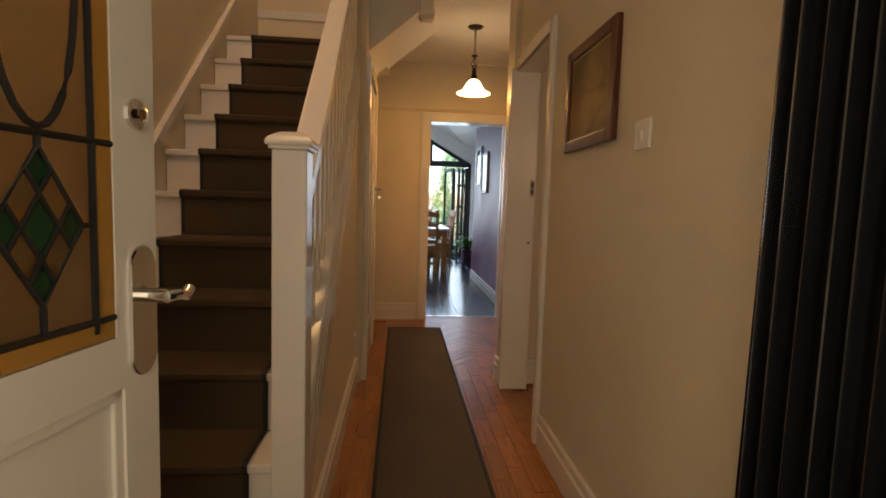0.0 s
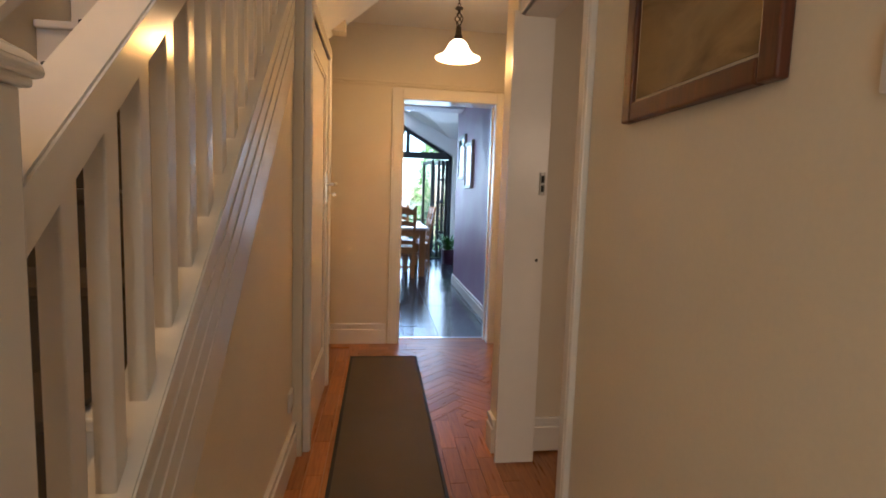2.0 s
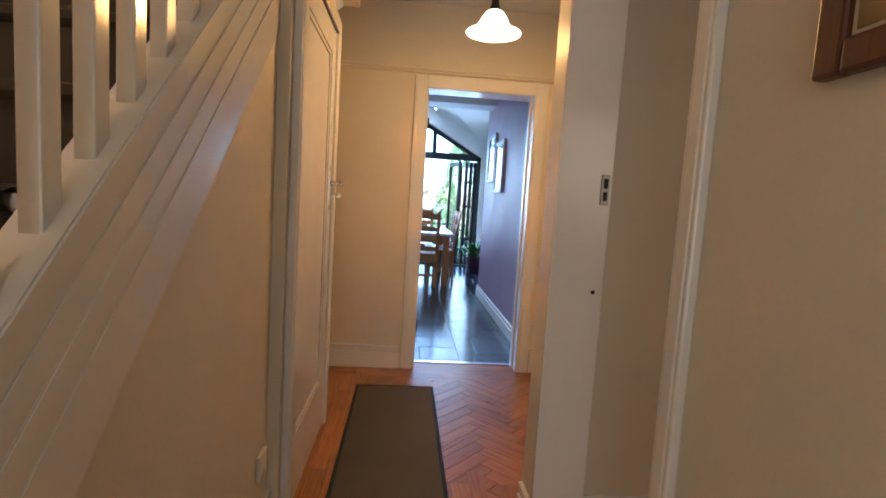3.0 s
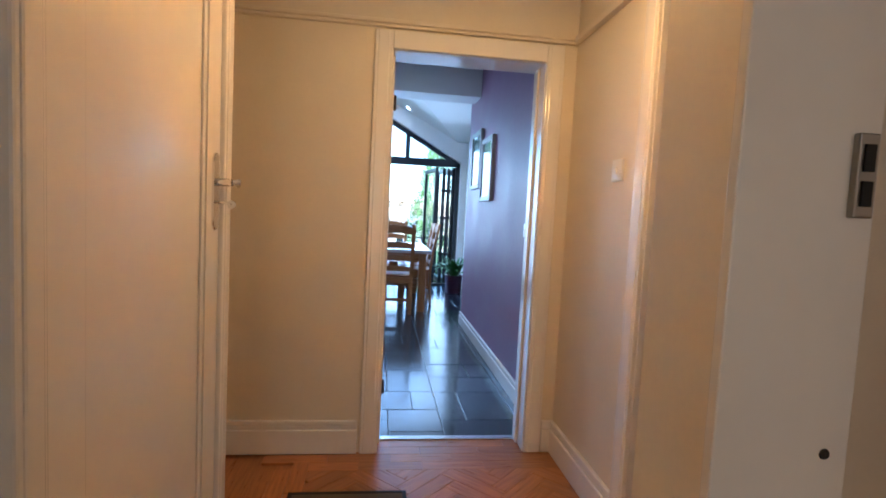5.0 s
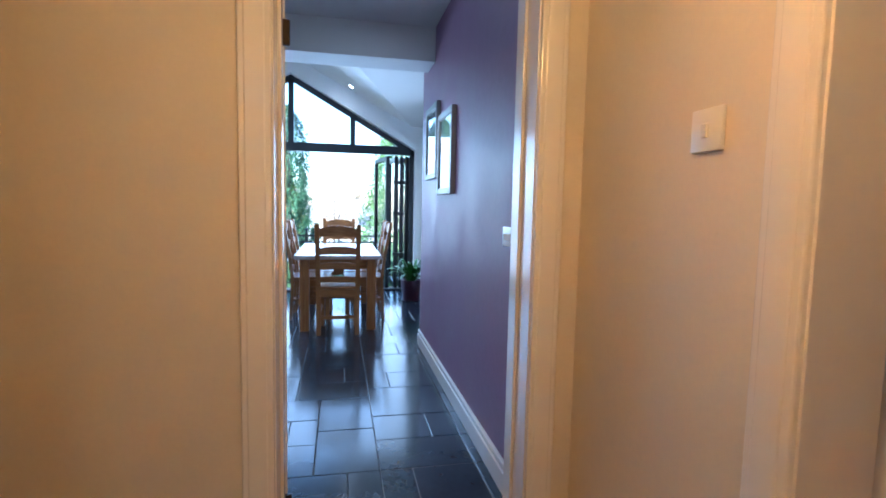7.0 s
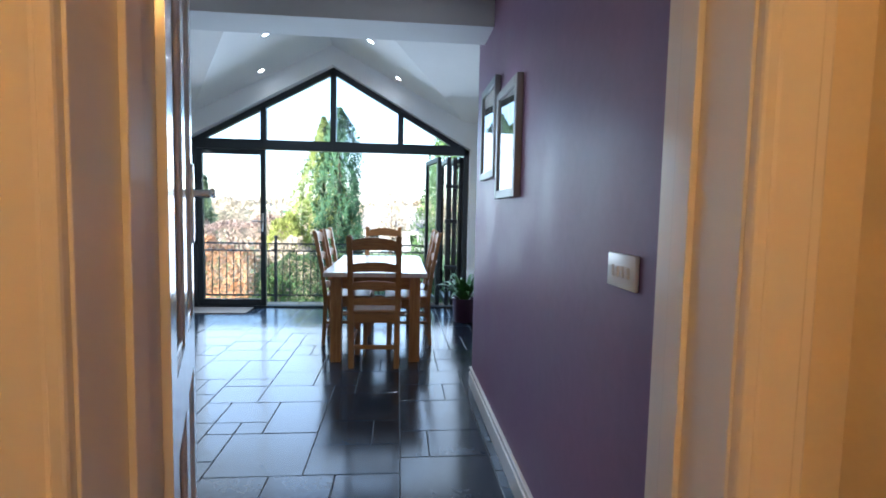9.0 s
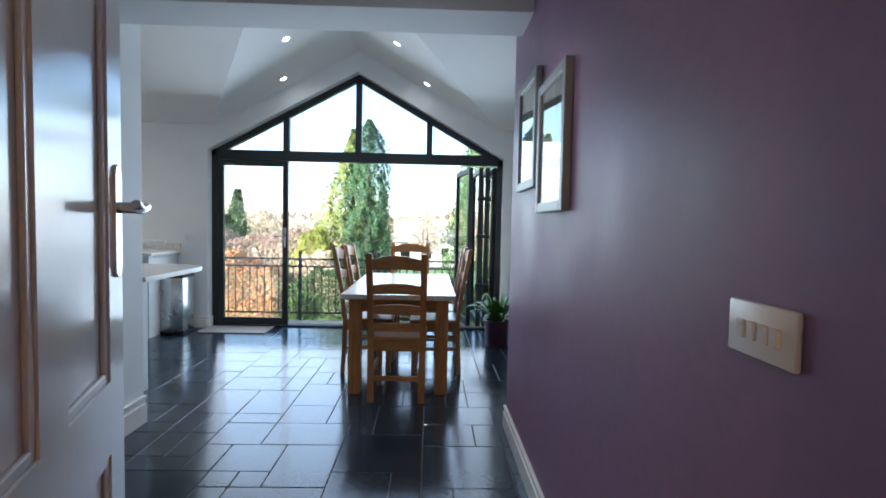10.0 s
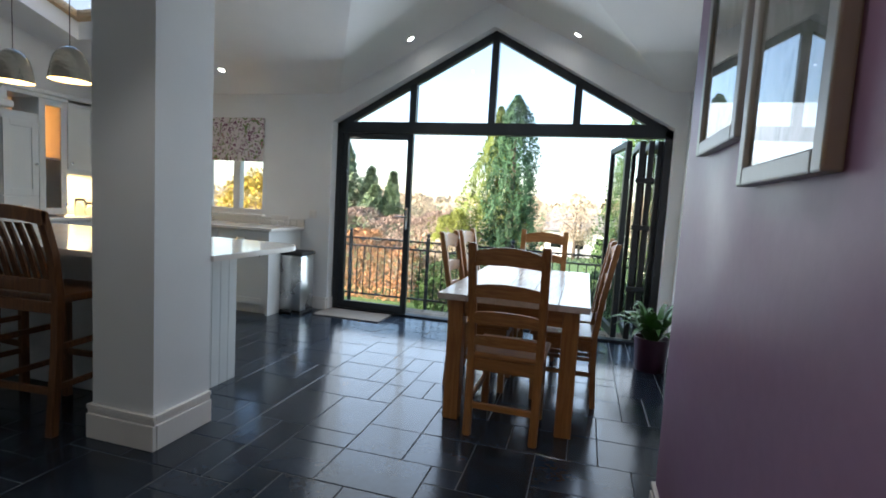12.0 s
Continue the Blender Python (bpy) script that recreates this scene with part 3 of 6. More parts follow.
def came(pts, closed=False, r=0.0042):
    bm = nb()
    tube(bm, [(x, y0, z) for x, z in pts], r, 6, closed)
    part("lead_came", bm, M_LEAD, gl)


for x in (0.118, 0.706):
    came([(x, 0.94), (x, 1.825)], r=0.005)
for z in (0.957, 1.205, 1.81):
    came([(0.087, z), (0.74, z)], r=0.005)
CZ, LW, LH = 1.092, 0.062, 0.098
for cx in (0.20, 0.625):
    outer = 0.118 if cx < 0.4 else 0.706
    came([(cx, 0.957), (cx, CZ - LH)])
    came([(cx, CZ + LH), (cx, 1.205)])
    came([(cx + 0.062 * math.cos(a), 1.42 + 0.208 * math.sin(a)) for a in [2 * math.pi * i / 28 for i in range(28)]], True, 0.0045)
    came([(cx, CZ + LH), (cx + LW, CZ), (cx, CZ - LH), (cx - LW, CZ)], True)
    for sx in (-1, 1):
        side = 0.4125 if (outer - cx) * sx < 0 else outer
        came([(cx + sx * LW, CZ), (side, CZ)])
        came([(cx + sx * 0.062, 1.43), (side, 1.41)])

    def at(a, b):
        return cx + (a - b) / 2 * LW, CZ + (a + b) / 2 * LH

    cuts = (-1, -0.42, 0.42, 1)
    for c in cuts[1:3]:
        came([at(c, -1), at(c, 1)], r=0.003)
        came([at(-1, c), at(1, c)], r=0.003)
    for i in range(3):
        for j in range(3):
            bm = nb()
            f = bm.faces.new([bm.verts.new((q[0], y0 + 0.001, q[1])) for q in (at(cuts[i], cuts[j]), at(cuts[i + 1], cuts[j]), at(cuts[i + 1], cuts[j + 1]), at(cuts[i], cuts[j + 1]))])
            r = bmesh.ops.extrude_face_region(bm, geom=[f])
            bmesh.ops.translate(bm, vec=(0, 0.003, 0), verts=[v for v in r["geom"] if isinstance(v, bmesh.types.BMVert)])
            part("glass_piece", bm, M_PALE if (i + j) % 2 else M_GREEN, gl)
for bx in ((0.088, 0.928, 0.739, 0.953), (0.088, 0.96, 0.112, 1.82), (0.712, 0.96, 0.739, 1.82)):
    part("glass_piece", boxes((bx[0], y0 - 0.001, bx[1], bx[2], y0 + 0.004, bx[3])), M_AMBER, gl, "amber glass border")
lever_handle(fd, FW - 0.036, 0.98, -1, FT, 0.205, 0.054, 1, False, 0.42)
bm = nb()
lathe(bm, [(0.0001, 0.012), (0.008, 0.012), (0.011, 0.009), (0.022, 0.006), (0.023, 0.0)], 20, pose(FW - 0.042, -FT / 2, 1.255, 90, 0, 0))
part("lock_cylinder", bm, M_CHROME, fd, "round chrome lock", True)

cd = thing("cupboard_door", pose(-0.112, 4.057, 0.006, 0, 0, -90), "white painted panelled cupboard door, closed", "door")
door_leaf(cd, 0.754, 1.965, 0.036, [(0.10, 0.26, 0.654, 1.85)], M_GLOSS)
lever_handle(cd, 0.035, 1.245, 1, 0.036, 0.215, 0.052, -1, True, 0.4)

ld = thing("living_room_door", pose(1.462, 4.215, 0.006, 0, 0, 41), "white painted panelled door, standing open", "door")
door_leaf(ld, 0.75, 1.965, 0.036, [(0.10, 0.14, 0.34, 0.80), (0.41, 0.14, 0.65, 0.80), (0.10, 0.95, 0.34, 1.85), (0.41, 0.95, 0.65, 1.85)], M_GLOSS)
lever_handle(ld, 0.70, 1.16, -1, 0.036, 0.19, 0.04, -1)
for z in (0.22, 1.74):
    bm = nb()
    box(bm, -0.012, -0.03, z, 0.003, 0.018, z + 0.075, bevel=0.002)
    part("hinge", bm, M_BRONZE, ld, "dark bronze butt hinge")

# ---- hall: things ----
rug = thing("runner_rug", pose(0.26, 2.6, 0), "long brown ribbed runner with black edging on the wood floor", "rug")
RX0, RX1, RY0, RY1 = 0.03, 0.518, 0.55, 4.62
wpart("woven_body", boxes((RX0 + 0.016, RY0 + 0.016, 0.0, RX1 - 0.016, RY1 - 0.016, 0.009)), M_RUNNER, rug)
for r in ((RX0, RY0, RX0 + 0.017, RY1), (RX1 - 0.017, RY0, RX1, RY1), (RX0 + 0.017, RY1 - 0.017, RX1 - 0.017, RY1), (RX0 + 0.017, RY0, RX1 - 0.017, RY0 + 0.017)):
    bm = nb()
    box(bm, r[0], r[1], 0.0, r[2], r[3], 0.011, bevel=0.002)
    wpart("edging", bm, M_BLACK, rug)

pic = thing("framed_picture", pose(HALL_R, 1.77 + FRONT, 1.575, 0, 0, -90), "faded brown landscape print in a mahogany frame on the hall wall", "picture")
PW, PH = 0.475, 0.40


def frame_parts(ob, w, h, bw, depth, material, art, mount=None, mw=0.05, glassy=True):
    """A hung frame in the xz plane, facing -y."""
    for x0, z0, x1, z1 in ((-w / 2, -h / 2, -w / 2 + bw, h / 2), (w / 2 - bw, -h / 2, w / 2, h / 2), (-w / 2 + bw, -h / 2, w / 2 - bw, -h / 2 + bw), (-w / 2 + bw, h / 2 - bw, w / 2 - bw, h / 2)):
        bm = nb()
        box(bm, x0, -depth, z0, x1, 0, z1, bevel=0.005)
        part("frame_side", bm, material, ob)
    if mount:
        part("mount", boxes((-w / 2 + bw, -depth * 0.5, -h / 2 + bw, w / 2 - bw, -0.002, h / 2 - bw)), mount, ob, "pale card mount")
    a = mw if mount else 0
    part("print", boxes((-w / 2 + bw + a, -depth * 0.5 - 0.002, -h / 2 + bw + a, w / 2 - bw - a, -depth * 0.5 + 0.002, h / 2 - bw - a)), art, ob)
    if glassy:
        part("picture_glass", boxes((-w / 2 + bw, -depth * 0.62 - 0.002, -h / 2 + bw, w / 2 - bw, -depth * 0.62, h / 2 - bw)), M_GLASS, ob)


def art_material(name, cols, scale, stretch=(1, 1, 1)):
    m = bpy.data.materials.new(name)
    m.use_nodes = True
    nt = m.node_tree
    tc = nt.nodes.new("ShaderNodeTexCoord")
    mp = nt.nodes.new("ShaderNodeMapping")
    mp.inputs["Scale"].default_value = stretch
    nt.links.new(tc.outputs["Object"], mp.inputs["Vector"])
    n = nt.nodes.new("ShaderNodeTexNoise")
    n.inputs["Scale"].default_value, n.inputs["Detail"].default_value, n.inputs["Distortion"].default_value = scale, 6, 0.8
    nt.links.new(mp.outputs[0], n.inputs["Vector"])
    cr = nt.nodes.new("ShaderNodeValToRGB")
    while len(cr.color_ramp.elements) < len(cols):
        cr.color_ramp.elements.new(0.5)
    for i, c in enumerate(cols):
        cr.color_ramp.elements[i].position = 0.28 + 0.44 * i / (len(cols) - 1)
        cr.color_ramp.elements[i].color = (*c, 1)
    nt.links.new(n.outputs["Fac"], cr.inputs["Fac"])
    b = nt.nodes["Principled BSDF"]
    nt.links.new(cr.outputs[0], b.inputs["Base Color"])
    b.inputs["Roughness"].default_value = 0.6
    return m


M_ART = art_material("faded_landscape", [(0.08, 0.05, 0.02), (0.2, 0.13, 0.05), (0.3, 0.21, 0.09), (0.24, 0.17, 0.08)], 3.5, (1, 1, 2.4))
M_MOUNT = mat("ivory_card", (0.6, 0.52, 0.38), 0.8, var=0.03)
frame_parts(pic, PW, PH, 0.042, 0.024, M_MAHOG, M_ART, M_MOUNT, 0.008, False)
switch_plate("light_switch", pose(HALL_R, 1.345 + FRONT, 1.366, 0, 0, -90), 1, "white single light switch on the hall wall")
switch_plate("light_switch", pose(1.285, 4.45, 1.40, 0, 0, -90), 1, "white single light switch beside a doorway")

pl = thing("pendant_lamp", pose(0.655, 3.84 + FRONT, CEIL_H + 0.012), "bronze pendant lamp with a lit alabaster bell shade", "pendant lamp")
bm = nb()
lathe(bm, [(0.002, 0.0), (0.058, 0.0), (0.06, -0.012), (0.045, -0.024), (0.012, -0.032)], 24)
part("ceiling_rose", bm, M_BRONZE, pl, "", True)
for i in range(9):
    bm = nb()
    z = -0.036 - i * 0.0205
    ring = [(0.007 * math.cos(a), 0, 0.015 * math.sin(a)) for a in [2 * math.pi * k / 10 for k in range(10)]]
    m = pose(0, 0, z - 0.008, 0, 0, 90 * (i % 2))
    tube(bm, [m @ Vector(p) for p in ring], 0.0022, 6, True)
    part("chain_link", bm, M_BRONZE, pl)
bm = nb()
lathe(bm, [(0.003, -0.215), (0.022, -0.222), (0.024, -0.23), (0.009, -0.238), (0.006, -0.25)], 16)
part("stem_collar", bm, M_BRONZE, pl, "", True)
bm = nb()
lathe(bm, [(0.006, -0.322), (0.016, -0.33), (0.018, -0.37), (0.03, -0.40), (0.03, -0.415)], 16)
part("lamp_stem", bm, M_BRONZE, pl, "", True)
for k in range(4):
    bm = nb()
    tube(bm, [((0.006 + 0.017 * math.sin(math.pi * i / 10)) * math.cos(k * math.pi / 2 + i * 0.3), (0.006 + 0.017 * math.sin(math.pi * i / 10)) * math.sin(k * math.pi / 2 + i * 0.3), -0.25 - 0.075 * i / 10) for i in range(11)], 0.0032, 6)
    part("cage_wire", bm, M_BRONZE, pl)
bm = nb()
lathe(bm, [(0.030, -0.405), (0.043, -0.415), (0.058, -0.435), (0.070, -0.460), (0.092, -0.488), (0.122, -0.503), (0.131, -0.505), (0.128, -0.509), (0.09, -0.494), (0.066, -0.466), (0.05, -0.435), (0.03, -0.412)], 36)
sh = part("shade", bm, M_SHADE, pl, "lit alabaster glass bell shade", True)

bm = nb()
box(bm, -0.044, -0.044, 0.05, 0.044, 0.044, 0.196, bevel=0.004)
box(bm, -0.051, -0.051, 0.025, 0.051, 0.051, 0.052, bevel=0.005)
lathe(bm, [(0.001, 0), (0.045, 0.004), (0.066, 0.026)], 4, pose(0, 0, 0, 0, 0, 45))
solo("newel_drop", bm, M_GLOSS, "white painted newel drop hanging below the hall ceiling", "newel drop", pose(0.255, 3.24 + FRONT, 2.306))
bm = nb()
box(bm, -0.15, 2.96, 0.255, -0.138, 3.045, 0.34, bevel=0.003)
solo("wall_socket", bm, M_PLASTIC, "white blanking plate low on the stair wall", "socket").location.y = FRONT


def curtain():
    bm = nb()
    cols, rows = 260, 8
    grid = []
    for r in range(rows + 1):
        z = 0.03 + (2.26 - 0.03) * r / rows
        line = []
        for c in range(cols + 1):
            u = c / cols
            spread = 1.0 + 0.10 * (1 - r / rows)
            y = 0.73 + 0.03 * (1 - r / rows) - u * 0.74 * spread / 1.05
            a = u * 2 * math.pi * 17
            x = 0.738 + 0.031 * math.sin(a + 0.25 * math.sin(7 * u)) + 0.004 * math.sin(0.31 * a + z)
            line.append(bm.verts.new((x, y + 0.013 * math.cos(a), z)))
        grid.append(line)
    for a, b in zip(grid, grid[1:]):
        for i in range(cols):
            bm.faces.new((a[i], a[i + 1], b[i + 1], b[i]))
    ex = bmesh.ops.extrude_face_region(bm, geom=list(bm.faces))
    bmesh.ops.translate(bm, vec=(0.004, 0, 0), verts=[v for v in ex["geom"] if isinstance(v, bmesh.types.BMVert)])
    return bm


cu = thing("door_curtain", pose(0.74, 0.35, 0.0), "black satin door curtain hanging in deep folds", "curtain")
wpart("drape", curtain(), M_CURTAIN, cu, "", True)
bm = nb()
tube(bm, [(0.735, -0.05, 2.29), (0.735, 0.80, 2.29)], 0.014, 12)
for y in (0.02, 0.74):
    box(bm, 0.735, y - 0.01, 2.28, 0.812, y + 0.01, 2.30)
wpart("pole", bm, M_BRONZE, cu, "dark metal curtain pole", True)
cu.location.y += FRONT

# ---- living room, seen through its doorway ----
M_LIVING = mat("mauve_grey_wall_paint", (0.42, 0.35, 0.31), 0.6, var=0.04)
structure("wall_living_room", boxes((1.39, 7.0, 0, 5.1, 7.1, CEIL_H), (5.0, 3.3, 0, 5.1, 7.0, CEIL_H), (1.43, 4.24, 0, 1.46, 7.0, CEIL_H), (1.46, 3.30, 0, 5.0, 3.34, CEIL_H)), M_LIVING, "dim mauve grey living room wall")
structure("floor_living_room", boxes((1.39, 3.3, -0.1, 5.1, 7.1, -0.012)), M_PARQUET, "honey coloured wood floor")
structure("ceiling_living_room", boxes((1.39, 3.3, CEIL_H, 5.1, 7.1, CEIL_H + 0.06)), M_CEIL, "white living room ceiling")
M_TVGREY = mat("silver_plastic", (0.16, 0.165, 0.18), 0.4, var=0.03)
M_SCREEN = mat("black_glossy_screen", (0.006, 0.006, 0.008), 0.12, var=0.05, bump=0.0)
M_LEATHER = mat("black_leather", (0.012, 0.010, 0.010), 0.5, var=0.2, fine=120, bump=0.3)
M_CHEST = wood("red_brown_pine", (0.30, 0.11, 0.04), (0.16, 0.05, 0.018), 0, 0.4)
tvm = pose(3.50, 6.27, -0.02, 0, 0, -42)
tv = thing("television", tvm @ pose(0, 0, 0.60), "silver framed television with a dark screen on a wooden unit", "television")
part("screen", boxes((-0.36, -0.062, 0.05, 0.36, -0.056, 0.46)), M_SCREEN, tv)
bm = nb()
box(bm, -0.44, -0.06, 0.025, 0.44, 0.05, 0.49, bevel=0.012)
part("casing", bm, M_TVGREY, tv)
bm = nb()
box(bm, -0.25, -0.12, 0.0, 0.25, 0.12, 0.028, bevel=0.008)
part("stand", bm, M_TVGREY, tv)
cb = thing("television_unit", tvm @ pose(0, 0, -0.012), "red brown wooden television unit", "cabinet")
bm = nb()
box(bm, -0.55, -0.22, 0, 0.55, 0.24, 0.585, bevel=0.006)
part("body", bm, M_CHEST, cb)
bm = nb()
box(bm, -0.57, -0.245, 0.585, 0.57, 0.25, 0.612, bevel=0.006)
part("top", bm, M_CHEST, cb)
for x in (-0.27, 0.27):
    bm = nb()
    box(bm, x - 0.24, -0.235, 0.08, x + 0.24, -0.22, 0.55, bevel=0.004)
    d = part("door", bm, M_CHEST, cb)
    bm = nb()
    lathe(bm, [(0.001, 0.03), (0.013, 0.026), (0.013, 0.018), (0.006, 0)], 12, pose(x * 0.3, -0.235, 0.34, 90, 0, 0))
    part("knob", bm, M_CHEST, d)
so = thing("sofa", pose(1.88, 5.43, -0.012), "black leather sofa with a rounded arm", "sofa")
for nm, b in (("base", (-0.26, -0.42, 0.06, 0.43, 0.9, 0.40)), ("arm", (-0.26, -0.62, 0.06, 0.43, -0.40, 0.60)), ("arm", (-0.26, 0.88, 0.06, 0.43, 1.08, 0.60)), ("backrest", (-0.27, -0.44, 0.38, -0.06, 0.92, 0.78)), ("seat_cushion", (-0.06, -0.39, 0.40, 0.42, 0.24, 0.52)), ("seat_cushion", (-0.06, 0.26, 0.40, 0.42, 0.88, 0.52))):
    bm = nb()
    box(bm, *b, bevel=0.05)
    part(nm, bm, M_LEATHER, so, "", True)
for x, y in ((-0.2, -0.55), (0.37, -0.55), (-0.2, 1.0), (0.37, 1.0)):
    part("foot", boxes((x - 0.03, y - 0.03, 0, x + 0.03, y + 0.03, 0.07)), M_BLACK, so)

M_POT_BLUE = mat("dark_glazed_pot", (0.03, 0.04, 0.06), 0.3, var=0.2)
M_LEAF = mat("houseplant_leaf", (0.055, 0.15, 0.030), 0.35, var=0.3, fine=12, bump=0.2)
M_SOIL = mat("dark_soil", (0.02, 0.014, 0.01), 0.95, var=0.3)


def blade(bm, base, yaw, length, width, rise, droop, seg=7, fold=0.25):
    """One arching leaf with a midrib fold."""
    rows = []
    for i in range(seg + 1):
        t = i / seg
        out = length * (t * 0.85)
        z = rise * math.sin(math.pi * min(t, 0.95) * 0.62) - droop * t * t
        w = width * math.sin(math.pi * (0.12 + 0.88 * t) ** 0.8) * (1 if t < 1 else 0.05) * 0.5
        c, s = math.cos(yaw), math.sin(yaw)
        mid = Vector((base[0] + out * c, base[1] + out * s, base[2] + z))
        side = Vector((-s, c, 0)) * max(w, 0.001)
        rows.append([bm.verts.new(mid - side + Vector((0, 0, fold * w))), bm.verts.new(mid), bm.verts.new(mid + side + Vector((0, 0, fold * w)))])
    for a, b in zip(rows, rows[1:]):
        for k in range(2):
            bm.faces.new((a[k], a[k + 1], b[k + 1], b[k]))


def potted_plant(name, m, pot_mat, label, r, h, leaves, length, width, rise):
    ob = thing(name, m, label, "plant")
    bm = nb()
    lathe(bm, [(0.001, 0), (r * 0.84, 0), (r * 0.88, 0.01), (r, h), (r * 0.94, h), (r * 0.92, h - 0.03)], 32)
    part("pot", bm, pot_mat, ob, "", True)
    bm = nb()
    lathe(bm, [(0.001, h - 0.035), (r * 0.93, h - 0.03)], 24)
    part("soil", bm, M_SOIL, ob)
    for i in range(leaves):
        bm = nb()
        a = i * 2.399
        k = 0.35 + 0.65 * random.random()
        blade(bm, (0.3 * r * math.cos(a), 0.3 * r * math.sin(a), h - 0.03), a + random.uniform(-0.3, 0.3), length * k, width * random.uniform(0.8, 1.2), rise * random.uniform(0.6, 1.25) * (1.35 - 0.5 * k), random.uniform(0.02, 0.12) * k)
        part("leaf", bm, M_LEAF, ob, "", True)
    return ob


potted_plant("potted_plant", pose(4.05, 6.05, -0.012), M_POT_BLUE, "spiky houseplant in a dark glazed pot on the floor", 0.17, 0.28, 26, 0.42, 0.03, 0.5)
TL = (3.24, 5.50)
tl = thing("stained_glass_lamp", pose(TL[0], TL[1], CEIL_H + 0.27), "lit stained glass dome lamp hanging on a cord", "pendant lamp")
bm = nb()
tube(bm, [(0, 0, -0.27), (0, 0, -0.63)], 0.006, 8)
lathe(bm, [(0.001, -0.64), (0.03, -0.645), (0.035, -0.665), (0.02, -0.67)], 16)
part("cord", bm, M_BRONZE, tl)
TCOL = [(0.9, 0.03, 0.006), (1.0, 0.30, 0.015), (0.03, 0.17, 0.012), (1.0, 0.10, 0.006), (0.03, 0.07, 0.26), (1.0, 0.62, 0.26)]
TM = [glow("lit_glass_" + n, c, 1.1 if n == "cream" else 0.42) for n, c in zip(("red", "gold", "green", "orange", "blue", "cream"), TCOL)]
prof = [(0.03, -0.63), (0.10, -0.652), (0.155, -0.69), (0.193, -0.745), (0.215, -0.80), (0.228, -0.85)]
for r, n in enumerate((9, 15, 22, 26, 28)):
    edges = [2 * math.pi * (k + (0.4 * random.random() if r < 4 else 0) + 0.5 * (r % 2)) / n for k in range(n)]
    for k in range(n):
        bm = nb()
        a0, a1 = edges[k] + 0.010, (edges[k + 1] if k + 1 < n else edges[0] + 2 * math.pi) - 0.010
        (ra, za), (rb, zb) = prof[r], prof[r + 1]
        za, zb = za - 0.002, zb + 0.002 - (0.014 * (k % 2) if r == 4 else 0)
        bm.faces.new([bm.verts.new((q * math.cos(a), q * math.sin(a), z)) for q, a, z in ((ra, a0, za), (ra, a1, za), (rb, a1, zb), (rb, a0, zb))])
        ex = bmesh.ops.extrude_face_region(bm, geom=list(bm.faces))
        bmesh.ops.translate(bm, vec=(0, 0, -0.003), verts=[v for v in ex["geom"] if isinstance(v, bmesh.types.BMVert)])
        c = 5 if r == 4 else random.choice((0, 3, 0, 1)) if r == 3 else random.choice((1, 2, 3, 4, 0, 3, 2))
        part("glass_piece", bm, TM[c], tl).visible_shadow = False
lamp("stained_glass_bulb", "POINT", pose(TL[0], TL[1], CEIL_H - 0.55), 0.9, (1.0, 0.62, 0.30), 0.03)

# ---- kitchen: fixed joinery ----
skirting("baseboard_kitchen", [(PUR_X, 5.19, PUR_X, 7.955, -1, 0), (PUR_X, PUR_Y, 1.72, PUR_Y, 0, 1), (-2.1, GAB_Y, -1.80, GAB_Y, 0, -1), (1.62, GAB_Y, 1.72, GAB_Y, 0, -1), (1.72, PUR_Y, 1.72, GAB_Y, -1, 0)], 0.135, 0.02)
skirting("baseboard_pillar", [(-1.37, 7.60, -0.96, 7.60, 0, -1), (-0.98, 7.60, -0.98, 7.96, 1, 0), (-1.35, 7.60, -1.35, 7.96, -1, 0)], 0.17, 0.022)
structure("baseboard_reveal", boxes((-1.80, GAB_Y - 0.005, 0, -1.782, 10.83, 0.13), bevel=0.004), M_GLOSS, "white skirting block")
M_WHITE_D = mat("white_satin_door", (0.76, 0.77, 0.78), 0.16, var=0.02, bump=0.05)
kd = thing("kitchen_door", pose(0.385, 5.172, 0.008, 0, 0, 109), "white painted panelled kitchen door, standing open", "door")
door_leaf(kd, 0.735, 1.935, 0.036, [(0.10, 0.13, 0.32, 0.82), (0.42, 0.13, 0.64, 0.82), (0.10, 0.955, 0.32, 1.85), (0.42, 0.955, 0.64, 1.85)], M_WHITE_D)
lever_handle(kd, 0.688, 1.275, -1, 0.036, 0.215, 0.042, -1, False, 0.75)
for z in (0.22, 1.70):
    bm = nb()
    box(bm, -0.012, -0.03, z, 0.002, 0.017, z + 0.075, bevel=0.002)
    part("hinge", bm, M_BRONZE, kd, "dark bronze butt hinge")
switch_plate("light_switch", pose(PUR_X, 5.585, 1.115, 0, 0, -90), 4, "white four gang light switch on the mauve wall", 0.152, 0.083)
M_ART2 = art_material("pale_woodland_print", [(0.42, 0.45, 0.42), (0.25, 0.28, 0.24), (0.5, 0.52, 0.5), (0.12, 0.14, 0.11)], 5.0, (1.5, 1, 0.8))
M_PFRAME = mat("grey_painted_frame", (0.29, 0.30, 0.295), 0.4, var=0.05)
for y, z in ((6.885, 1.598), (7.40, 1.723)):
    p = thing("framed_picture", pose(PUR_X, y, z, 0, 0, -90), "woodland print behind glass in a grey frame on the mauve wall", "picture", "pictures on the mauve wall")
    frame_parts(p, 0.455, 0.552, 0.042, 0.032, M_PFRAME, M_ART2)

M_SPOT = glow("lit_downlight", (1.0, 0.97, 0.92), 14.0)


